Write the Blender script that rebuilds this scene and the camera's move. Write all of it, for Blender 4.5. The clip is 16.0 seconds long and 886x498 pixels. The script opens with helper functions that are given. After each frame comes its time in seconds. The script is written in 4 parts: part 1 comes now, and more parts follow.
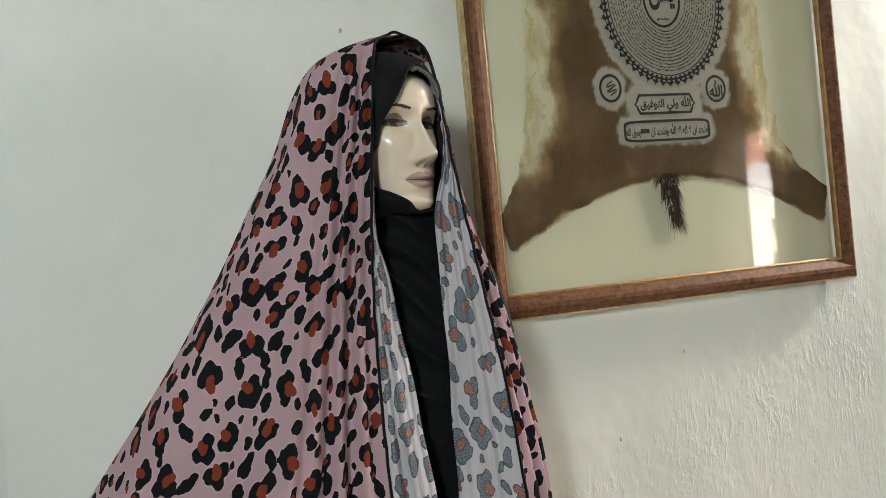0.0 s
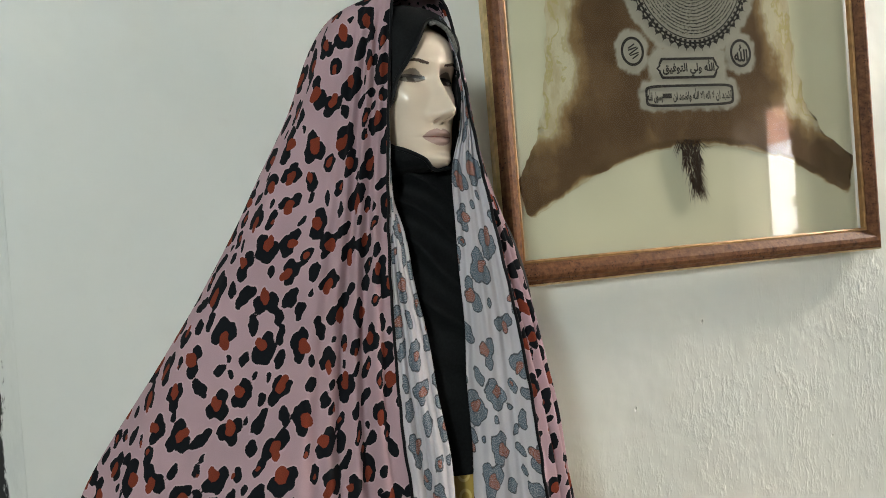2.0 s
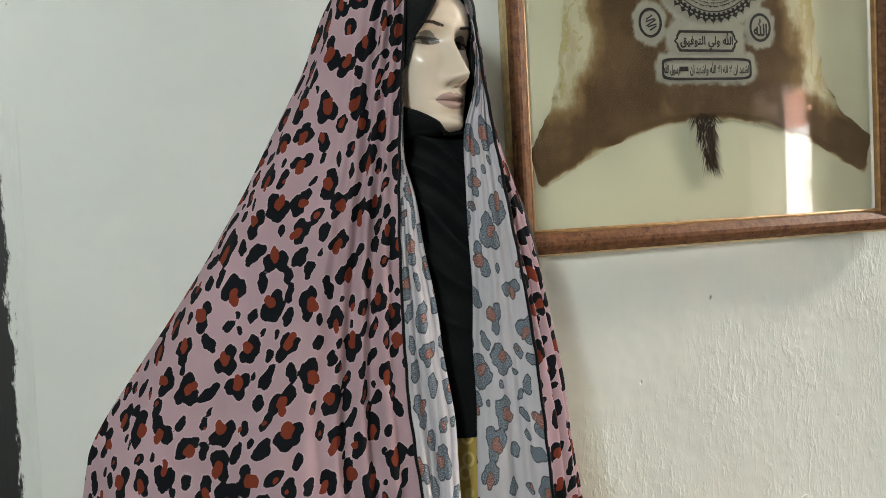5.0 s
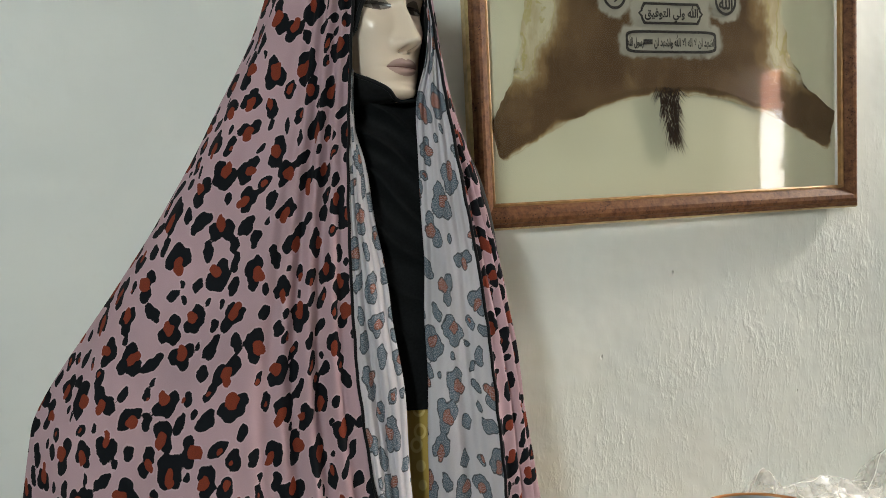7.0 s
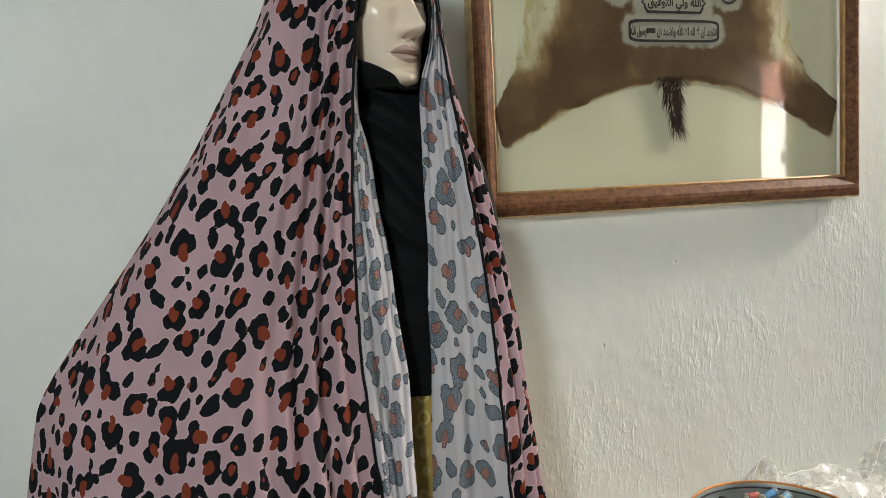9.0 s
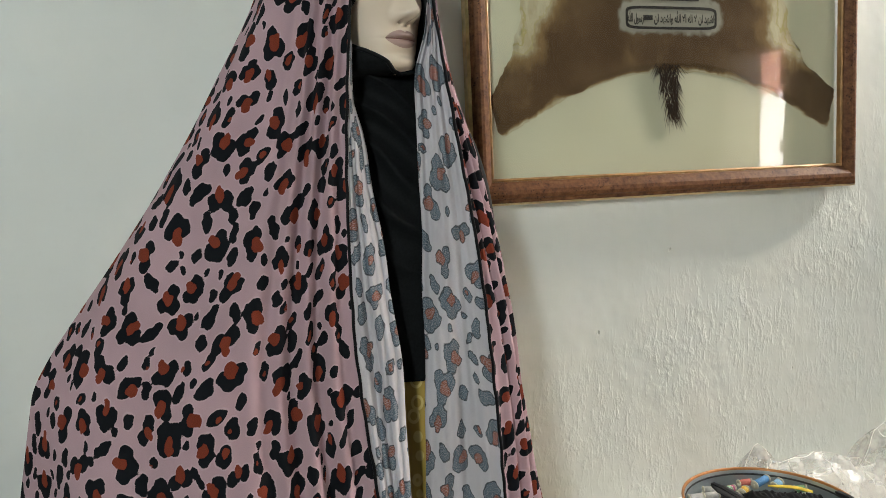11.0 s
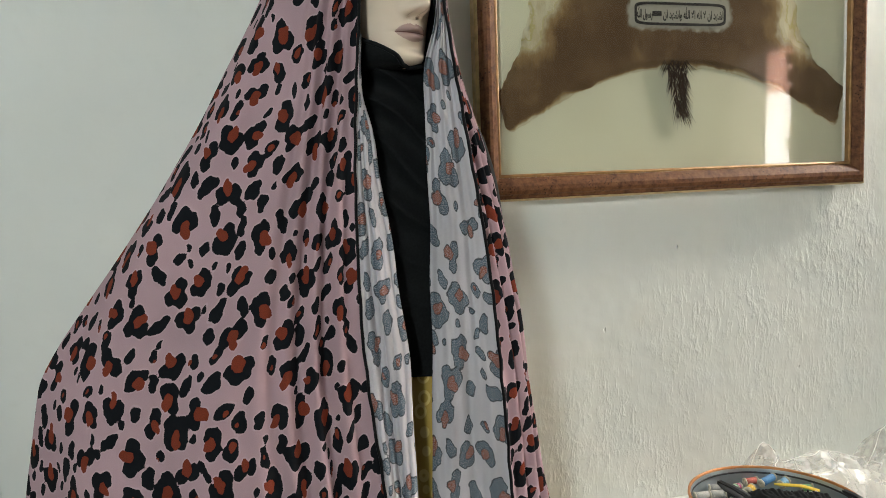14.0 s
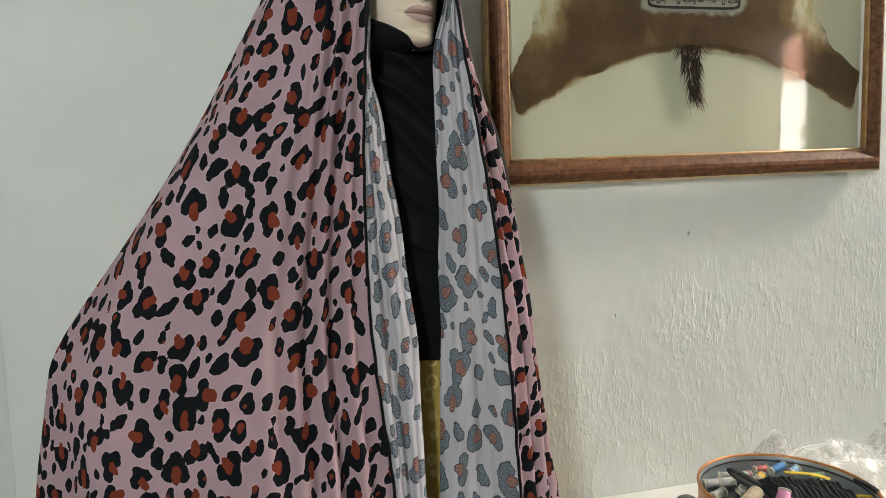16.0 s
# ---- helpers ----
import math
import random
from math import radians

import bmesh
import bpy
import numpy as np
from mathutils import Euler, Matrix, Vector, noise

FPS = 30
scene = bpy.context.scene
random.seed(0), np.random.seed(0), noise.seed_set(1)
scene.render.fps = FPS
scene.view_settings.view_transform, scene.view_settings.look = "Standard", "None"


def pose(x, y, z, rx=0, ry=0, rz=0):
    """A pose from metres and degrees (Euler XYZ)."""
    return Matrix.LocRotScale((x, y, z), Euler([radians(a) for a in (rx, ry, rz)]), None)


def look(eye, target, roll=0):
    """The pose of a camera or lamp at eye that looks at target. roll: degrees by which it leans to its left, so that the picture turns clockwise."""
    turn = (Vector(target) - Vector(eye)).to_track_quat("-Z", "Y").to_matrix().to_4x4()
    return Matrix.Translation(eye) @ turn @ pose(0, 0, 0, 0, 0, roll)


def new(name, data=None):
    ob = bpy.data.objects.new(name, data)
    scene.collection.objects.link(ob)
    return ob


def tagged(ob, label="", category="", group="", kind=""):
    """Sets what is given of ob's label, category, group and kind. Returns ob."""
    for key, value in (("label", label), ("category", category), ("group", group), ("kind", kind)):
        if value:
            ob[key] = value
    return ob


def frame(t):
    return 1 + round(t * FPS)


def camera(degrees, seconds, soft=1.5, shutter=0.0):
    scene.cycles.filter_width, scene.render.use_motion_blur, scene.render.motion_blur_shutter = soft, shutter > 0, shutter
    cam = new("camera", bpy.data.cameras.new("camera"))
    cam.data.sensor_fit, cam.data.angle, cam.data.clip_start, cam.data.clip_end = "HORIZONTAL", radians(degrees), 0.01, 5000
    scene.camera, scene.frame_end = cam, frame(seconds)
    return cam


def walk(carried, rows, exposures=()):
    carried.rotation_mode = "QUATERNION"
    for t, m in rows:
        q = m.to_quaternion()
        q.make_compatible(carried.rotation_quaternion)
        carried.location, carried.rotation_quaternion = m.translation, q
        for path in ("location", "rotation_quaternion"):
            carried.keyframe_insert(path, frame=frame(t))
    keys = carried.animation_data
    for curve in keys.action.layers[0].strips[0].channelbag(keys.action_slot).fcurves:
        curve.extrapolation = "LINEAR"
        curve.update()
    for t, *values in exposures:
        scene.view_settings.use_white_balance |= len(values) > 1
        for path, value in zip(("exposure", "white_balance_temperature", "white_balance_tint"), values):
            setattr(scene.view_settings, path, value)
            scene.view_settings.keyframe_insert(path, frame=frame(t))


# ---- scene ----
import collections

cam = camera(61.7, 16.0, soft=0.7)
METRES, EYE, TILT, LEAN, TURN = 0.19, 1.50, 0.0, 0.0, -18.0
ROWS = [
    (0.0, 0.0, 0.0, 0.0, 0.02, 0.27, 4.51),
    (0.5, 0.008, 0.0142, -0.0166, 0.08, -0.07, 4.57),
    (1.0, 0.0147, 0.0473, -0.046, 0.39, -0.51, 4.48),
    (1.5, -0.0099, 0.071, -0.1005, 0.81, -0.9, 4.22),
    (2.0, -0.0268, 0.0821, -0.1466, 1.14, -1.23, 3.86),
    (2.5, -0.0645, 0.1039, -0.1755, 1.45, -1.59, 3.48),
    (3.0, -0.0771, 0.0868, -0.1758, 1.59, -1.68, 3.34),
    (5.5, 0.0302, 0.069, -0.2861, 1.95, -3.34, 2.0),
    (6.0, 0.1083, 0.0814, -0.3062, 1.36, -3.89, 1.9),
    (6.5, 0.1927, 0.0985, -0.3055, 1.02, -4.12, 1.9),
    (7.0, 0.2091, 0.1404, -0.3455, 0.85, -4.31, 1.91),
    (7.5, 0.2025, 0.1455, -0.3601, 0.78, -4.45, 1.92),
    (8.0, 0.1872, 0.1307, -0.3596, 0.73, -4.44, 1.97),
    (8.5, 0.1873, 0.1187, -0.3697, 0.71, -4.41, 2.02),
    (9.0, 0.1823, 0.1209, -0.3989, 0.86, -4.74, 1.89),
    (9.5, 0.1943, 0.1123, -0.3978, 0.9, -5.03, 1.77),
    (10.0, 0.2079, 0.1028, -0.4017, 0.88, -5.25, 1.71),
    (12.5, 0.2159, 0.1234, -0.4355, 0.72, -5.87, 1.54),
    (13.0, 0.1888, 0.1191, -0.4203, 0.8, -5.84, 1.47),
    (13.5, 0.1552, 0.121, -0.4393, 1.0, -5.76, 1.28),
    (14.0, 0.1738, 0.1291, -0.4415, 1.02, -5.77, 1.28),
    (14.5, 0.1903, 0.1243, -0.4349, 0.99, -5.75, 1.35),
    (15.0, 0.192, 0.1285, -0.4508, 0.95, -5.8, 1.38),
    (15.5, 0.1979, 0.1407, -0.4719, 1.16, -5.92, 1.32),
    (16.0, 0.1966, 0.1462, -0.4882, 1.97, -6.56, 1.08),
]
walk(cam, [(t, pose(0, 0, EYE, TILT, LEAN, TURN) @ pose(METRES * x, METRES * y, METRES * z, 90 + pitch, roll, yaw)) for t, x, y, z, yaw, pitch, roll in ROWS],
     exposures=[(0.0, 4.48), (3.0, 4.53), (5.5, 4.58), (7.0, 4.42), (16.0, 4.42)])


# ---- world, sun, large lights, exposure ----
world = bpy.data.worlds.new("world")
scene.world = world
world.use_nodes = True
sky = world.node_tree.nodes.new("ShaderNodeTexSky")
sky.sky_type, sky.sun_disc = "NISHITA", False
sky.sun_elevation, sky.sun_rotation = radians(58), radians(250)
world.node_tree.links.new(sky.outputs[0], world.node_tree.nodes["Background"].inputs[0])
world.node_tree.nodes["Background"].inputs[1].default_value = 0.05


def lamp(name, kind, m, energy, colour, **more):
    data = bpy.data.lights.new(name, kind)
    data.energy, data.color = energy, colour
    for key, value in more.items():
        if key == "angle":
            data.angle = value
        elif key == "size":
            data.size = value
        elif key == "size_y":
            data.size_y = value
    if kind == "AREA":
        data.shape = "RECTANGLE"
    ob = new(name, data)
    ob.matrix_world = m
    return ob


# the sun stands behind the house, to the west, and lights the brick wall across the lane
lamp("sun", "SUN", look((-3.0, -1.6, 5.6), (0, 0, 0)), 5.0, (1.0, 0.97, 0.92), angle=radians(0.5))
# sky light that falls in at the west window and, off a bright wall outside, at the ventilator
lamp("window_light_west", "AREA", look((-1.60, -2.10, 2.55), (-0.3, 1.2, 1.4)), 2.9, (0.90, 0.98, 0.955), size=0.44, size_y=0.56)
lamp("ventilator_light", "AREA", look((3.89, 0.72, 3.40), (1.0, 1.15, 1.2)), 6.6, (1.0, 0.93, 0.82), size=0.26, size_y=0.45)

# ---- materials ----


def material(name, rough=0.6, metal=0.0):
    m = bpy.data.materials.new(name)
    m.use_nodes = True
    b = m.node_tree.nodes["Principled BSDF"]
    b.inputs["Roughness"].default_value, b.inputs["Metallic"].default_value = rough, metal
    return m


class Net:
    """Short hand for the nodes of one material."""

    def __init__(self, m):
        self.m, self.t = m, m.node_tree
        self.b = self.t.nodes["Principled BSDF"]

    def put(self, kind, **inputs):
        n = self.t.nodes.new(kind)
        for key, value in inputs.items():
            self.feed(n, key.replace("_", " "), value)
        return n

    def feed(self, n, key, value):
        sock = n.inputs[int(key)] if key.isdigit() else n.inputs[key]
        if isinstance(value, bpy.types.NodeSocket):
            self.t.links.new(value, sock)
        else:
            sock.default_value = value

    def coords(self, kind="Object", scale=(1, 1, 1), turn=0.0):
        n = self.put("ShaderNodeMapping")
        self.t.links.new(self.put("ShaderNodeTexCoord").outputs[kind], n.inputs["Vector"])
        n.inputs["Scale"].default_value = scale
        n.inputs["Rotation"].default_value = (0, 0, turn)
        return n.outputs[0]

    def noise(self, vec, scale, detail=3.0, rough=0.5, what="Fac"):
        n = self.put("ShaderNodeTexNoise", Vector=vec, Scale=scale, Detail=detail, Roughness=rough)
        return n.outputs[what]

    def ramp(self, fac, stops):
        n = self.put("ShaderNodeValToRGB", Fac=fac)
        e = n.color_ramp.elements
        while len(e) < len(stops):
            e.new(0.5)
        for el, (p, c) in zip(e, stops):
            el.position, el.color = p, (*c, 1) if len(c) == 3 else c
        return n.outputs[0]

    def math(self, op, a, b=0.0, c=None):
        n = self.put("ShaderNodeMath")
        n.operation = op
        self.feed(n, "0", a), self.feed(n, "1", b)
        if c is not None:
            self.feed(n, "2", c)
        return n.outputs[0]

    def vec(self, op, a, b):
        n = self.put("ShaderNodeVectorMath")
        n.operation = op
        self.feed(n, "0", a), self.feed(n, "1", b)
        return n.outputs[0]

    def step(self, v, lo, hi):
        n = self.put("ShaderNodeMapRange", Value=v)
        n.interpolation_type = "SMOOTHSTEP"
        n.inputs["From Min"].default_value, n.inputs["From Max"].default_value = lo, hi
        return n.outputs[0]

    def mix(self, fac, a, b, blend="MIX"):
        n = self.put("ShaderNodeMix")
        n.data_type, n.blend_type = "RGBA", blend
        self.feed(n, "0", fac)
        self.feed(n, "6", a if isinstance(a, bpy.types.NodeSocket) else (*a, 1))
        self.feed(n, "7", b if isinstance(b, bpy.types.NodeSocket) else (*b, 1))
        return n.outputs[2]

    def bump(self, height, strength=0.3, distance=0.002, under=None):
        n = self.put("ShaderNodeBump", Height=height, Strength=strength, Distance=distance)
        if under is not None:
            self.t.links.new(under, n.inputs["Normal"])
        self.t.links.new(n.outputs[0], self.b.inputs["Normal"])
        return n.outputs[0]

    def base(self, colour):
        self.feed(self.b, "Base Color", colour if isinstance(colour, bpy.types.NodeSocket) else (*colour, 1))

    def set(self, key, value):
        self.feed(self.b, key, value)


def plain(name, colour, rough=0.5, metal=0.0, grain=60.0, spread=0.12, bump=0.15):
    """A surface of one colour with fine mottling and relief."""
    m = material(name, rough, metal)
    n = Net(m)
    v = n.coords()
    f = n.noise(v, grain, 4)
    lo = tuple(c * (1 - spread) for c in colour)
    hi = tuple(min(1, c * (1 + spread)) for c in colour)
    n.base(n.ramp(f, [(0.3, lo), (0.7, hi)]))
    n.bump(n.noise(v, grain * 4, 3), bump, 0.001)
    return m


def plaster():
    m = material("painted_plaster", 0.55)
    n = Net(m)
    v = n.coords()
    big = n.noise(v, 1.3, 3)
    fine = n.noise(v, 45, 5, 0.6)
    tone = n.mix(n.step(big, 0.35, 0.65), (0.66, 0.685, 0.645), (0.715, 0.735, 0.695))
    tone = n.mix(n.math("MULTIPLY", n.step(fine, 0.55, 0.8), 0.18), tone, (0.60, 0.60, 0.55))
    specks = n.put("ShaderNodeTexVoronoi", Vector=n.vec("ADD", n.coords(scale=(1, 1, 0.6)), n.vec("MULTIPLY", n.noise(v, 60, 2, what="Color"), (0.008, 0.0, 0.008))), Scale=13.0)
    chip = n.math("MULTIPLY", n.step(specks.outputs["Distance"], 0.045, 0.015), n.step(n.noise(v, 6, 1), 0.50, 0.54))
    n.base(n.mix(n.math("MULTIPLY", chip, 0.3), tone, (0.40, 0.39, 0.36)))
    # thick paint dragged down the wall in patches; smooth towards the left and under the picture
    sway = n.vec("ADD", n.coords(), n.vec("MULTIPLY", n.noise(v, 7, 2, what="Color"), (0.02, 0.0, 0.0)))
    drag = n.step(n.noise(n.vec("MULTIPLY", sway, (115, 115, 26)), 1.0, 3, 0.6), 0.50, 0.74)
    lump = n.step(n.noise(n.vec("MULTIPLY", sway, (62, 62, 40)), 1.0, 4, 0.6), 0.42, 0.78)
    ridge = n.step(n.noise(n.vec("MULTIPLY", sway, (26, 26, 17)), 1.0, 3, 0.6), 0.56, 0.66)
    soft = n.noise(v, 5, 3)
    sep = n.put("ShaderNodeSeparateXYZ", Vector=v)
    patch = n.step(n.noise(n.coords(scale=(1, 1, 0.7)), 5.5, 3), 0.40, 0.60)
    low = n.step(n.math("SUBTRACT", n.math("MULTIPLY", sep.outputs["X"], 0.55), sep.outputs["Z"]), -0.84, -0.46)
    right = n.step(sep.outputs["X"], 0.25, 0.85)
    zone = n.math("MULTIPLY", n.math("MULTIPLY", right, low), n.math("MULTIPLY_ADD", patch, 0.78, 0.22))
    zone = n.math("ADD", zone, n.math("MULTIPLY", patch, 0.05))
    h = n.math("MULTIPLY", n.math("ADD", n.math("MULTIPLY", drag, 0.062), n.math("ADD", n.math("MULTIPLY", lump, 0.065), n.math("MULTIPLY", ridge, 0.045))), zone)
    h = n.math("ADD", h, n.math("MULTIPLY", soft, 0.7))
    h = n.math("ADD", h, n.math("MULTIPLY", fine, 0.012))
    n.bump(n.math("SUBTRACT", h, n.math("MULTIPLY", chip, 0.30)), 1.0, 0.018)
    return m


def leopard(name, ground, spot, heart, halo, rim):
    """Printed leopard rosettes: dark blots with rust hearts on a plain ground; rim draws a dark line round the blots."""
    m = material(name, 0.8)
    n = Net(m)
    n.set("Specular IOR Level", 0.06)
    fields = []
    for key in ("dark", "rust"):
        at = n.put("ShaderNodeAttribute")
        at.attribute_name = key
        fields.append(at.outputs["Fac"])
    cloth = n.noise(n.coords("UV", scale=(900, 900, 1)), 1.0, 2)
    worn = n.noise(n.coords("UV", scale=(9, 7, 1)), 1.0, 3)
    fray = n.math("MULTIPLY_ADD", n.noise(n.coords("UV", scale=(420, 420, 1)), 1.0, 2), 0.0012, -0.0006)
    dark, rust = (n.math("ADD", f, fray) for f in fields)
    both = n.math("MINIMUM", dark, rust)
    soil = tuple(c * 0.90 for c in ground)
    c = n.mix(n.step(worn, 0.35, 0.65), soil, ground)
    c = n.mix(n.math("MULTIPLY", n.step(both, 0.0022, 0.0009), 0.45), c, halo)
    ink = n.mix(n.step(worn, 0.3, 0.7), spot, tuple(k * 1.35 for k in spot))
    c = n.mix(n.step(dark, 0.0004, -0.0004), c, ink)
    c = n.mix(n.step(rust, 0.0004, -0.0004), c, n.mix(n.step(cloth, 0.3, 0.7), heart, tuple(k * 0.8 for k in heart)))
    if rim:
        weave = n.noise(n.coords("UV", scale=(520, 760, 1)), 1.0, 1)
        inside = n.step(both, 0.0004, -0.0004)
        c = n.mix(n.math("MULTIPLY", n.math("MULTIPLY", inside, n.step(weave, 0.40, 0.68)), 0.42), c, ground)
        line = n.math("MAXIMUM", n.step(n.math("ABSOLUTE", both), 0.0011, 0.0005), n.math("MULTIPLY", n.step(n.math("ABSOLUTE", rust), 0.0010, 0.0004), 0.7))
        c = n.mix(n.math("MULTIPLY", line, 0.75), c, rim)
    c = n.mix(n.math("MULTIPLY", cloth, 0.2), c, (0.015, 0.015, 0.015))
    n.base(c)
    crease = n.noise(n.coords("UV", scale=(16, 7, 1)), 1.0, 3, 0.55)
    first = n.bump(crease, 0.5, 0.010)
    n.bump(cloth, 0.12, 0.0006, first)
    return m


M_WALL = plaster()
M_FLOOR = plain("cement_floor", (0.22, 0.205, 0.185), 0.6, grain=12)
M_CEMENT = plain("cement_plaster", (0.36, 0.35, 0.32), 0.8, grain=7, spread=0.12)
M_CEIL = plain("ceiling_paint", (0.50, 0.49, 0.46), 0.7, grain=8, spread=0.05)
M_PRINT = leopard("leopard_cloth", (0.470, 0.322, 0.358), (0.006, 0.007, 0.009), (0.21, 0.040, 0.020), (0.57, 0.42, 0.45), None)
M_REVERSE = leopard("leopard_cloth_reverse", (0.60, 0.572, 0.605), (0.080, 0.112, 0.138), (0.30, 0.105, 0.065), (0.57, 0.55, 0.58), (0.025, 0.03, 0.035))
M_PIPING = plain("black_piping", (0.006, 0.006, 0.007), 0.7)
M_BLACK = plain("black_jersey", (0.0062, 0.0070, 0.0076), 0.66, grain=300, spread=0.3)
M_BOARD = material("black_paint", 0.6)
board = Net(M_BOARD)
bv = board.coords()
bx = board.put("ShaderNodeSeparateXYZ", Vector=bv)
brush = board.noise(board.coords(scale=(75, 75, 16)), 1.0, 6, 0.75)
drift = board.noise(board.coords(scale=(8, 8, 4)), 1.0, 3, 0.6)
near_edge = board.math("ADD", board.step(bx.outputs["X"], -0.350, -0.318), board.step(bx.outputs["Z"], 1.50, 1.64))
daub = board.step(board.math("ADD", board.math("ADD", board.math("MULTIPLY", near_edge, 0.55), board.math("MULTIPLY", drift, 0.55)), board.math("MULTIPLY", brush, 1.0)), 1.02, 1.12)
board.base(board.mix(daub, (0.014, 0.014, 0.013), board.mix(board.step(brush, 0.3, 0.75), (0.64, 0.665, 0.625), (0.70, 0.72, 0.68))))
board.bump(brush, 0.4, 0.003)
for cloth_material in (M_BLACK, M_PIPING):
    cloth_material.node_tree.nodes["Principled BSDF"].inputs["Sheen Weight"].default_value = 0.03
    cloth_material.node_tree.nodes["Principled BSDF"].inputs["Specular IOR Level"].default_value = 0.10
M_FRAME = material("burl_wood", 0.55)
burl = Net(M_FRAME)
bw = burl.coords()
figure = burl.noise(bw, 70, 5, 0.7)
pips = burl.put("ShaderNodeTexVoronoi", Vector=bw, Scale=170.0)
tone = burl.ramp(figure, [(0.30, (0.060, 0.022, 0.010)), (0.50, (0.150, 0.062, 0.026)), (0.72, (0.235, 0.112, 0.048))])
burl.base(burl.mix(burl.math("MULTIPLY", burl.step(pips.outputs["Distance"], 0.32, 0.12), burl.step(burl.noise(bw, 26, 2), 0.45, 0.6)), tone, (0.035, 0.014, 0.008)))
burl.set("Specular IOR Level", 0.18)
burl.bump(figure, 0.12, 0.001)
M_GOLD = plain("gilt_edge", (0.55, 0.42, 0.21), 0.32, 0.7, grain=60, spread=0.3)
M_LIP = plain("gilt_wood", (0.36, 0.20, 0.075), 0.4, 0.25, grain=60, spread=0.3)
M_MAT = plain("cream_backing", (0.73, 0.705, 0.52), 0.8, grain=6, spread=0.05)
M_TABLE = plain("white_laminate", (0.87, 0.85, 0.80), 0.35, grain=10, spread=0.04)

# ---- helpers for building ----
YAW = radians(TURN)


def place(x, y, z):
    """From the first camera's axes (right, ahead, above the eye) to the world."""
    return Vector((x * math.cos(YAW) - y * math.sin(YAW), x * math.sin(YAW) + y * math.cos(YAW), EYE + z))


def thing(name, label, category, at=(0, 0, 0), group="", kind=""):
    ob = tagged(new(name), label, category, group, kind)
    ob.location = at
    ob.empty_display_size = 0.05
    return ob


def finish(name, bm, mat, smooth=True):
    me = bpy.data.meshes.new(name)
    bm.normal_update()
    bm.to_mesh(me)
    bm.free()
    for m in mat if isinstance(mat, (list, tuple)) else [mat]:
        me.materials.append(m)
    if smooth:
        me.shade_smooth()
    return me


def part(name, bm, mat, parent, label="", smooth=True):
    """Links a bmesh, in world places, as one mesh object under a thing or a part."""
    ob = new(name, finish(name, bm, mat, smooth))
    ob.parent = parent
    at, p = Vector(), parent
    while p is not None:
        at += p.location
        p = p.parent
    ob.data.transform(Matrix.Translation(-at))
    return tagged(ob, label)


def solo(name, bm, mat, label, category, kind="", smooth=True, group=""):
    return tagged(new(name, finish(name, bm, mat, smooth)), label, category, group, kind)


def box(bm, lo, hi, bevel=0.0):
    lo, hi = Vector(lo), Vector(hi)
    got = bmesh.ops.create_cube(bm, size=1.0, matrix=Matrix.Translation((lo + hi) / 2) @ Matrix.Diagonal((*(hi - lo), 1)))
    if bevel:
        bmesh.ops.bevel(bm, geom=list({e for v in got["verts"] for e in v.link_edges}), offset=bevel, segments=2, affect="EDGES", profile=0.5)
    return bm


def curve_at(keys, x):
    """Smooth interpolation through (x, value) keys in rising x."""
    if x <= keys[0][0]:
        return keys[0][1]
    for i in range(len(keys) - 1):
        (x0, a), (x1, b) = keys[i], keys[i + 1]
        if x <= x1:
            s0 = (b - keys[i - 1][1]) / (x1 - keys[i - 1][0]) if i else (b - a) / (x1 - x0)
            s1 = (keys[i + 2][1] - a) / (keys[i + 2][0] - x0) if i + 2 < len(keys) else (b - a) / (x1 - x0)
            h, u = x1 - x0, (x - x0) / (x1 - x0)
            return (2 * u**3 - 3 * u**2 + 1) * a + (u**3 - 2 * u**2 + u) * h * s0 + (3 * u**2 - 2 * u**3) * b + (u**3 - u**2) * h * s1
    return keys[-1][1]


def spline(pts, n):
    """n + 1 points of a Catmull-Rom curve through pts."""
    pts = [np.array(p, float) for p in pts]
    pts = [2 * pts[0] - pts[1]] + pts + [2 * pts[-1] - pts[-2]]
    out, spans = [], len(pts) - 3
    for k in range(n + 1):
        f = min(k / n * spans, spans - 1e-9)
        i, u = int(f), f - int(f)
        a, b, c, d = pts[i:i + 4]
        out.append(0.5 * (2 * b + (c - a) * u + (2 * a - 5 * b + 4 * c - d) * u * u + (3 * b - a - 3 * c + d) * u**3))
    return np.array(out)


def even(curve, n):
    """The same curve at even steps along its length."""
    d = np.concatenate([[0], np.cumsum(np.linalg.norm(np.diff(curve, axis=0), axis=1))])
    s = np.linspace(0, d[-1], n + 1)
    return np.stack([np.interp(s, d, curve[:, k]) for k in range(curve.shape[1])], 1)


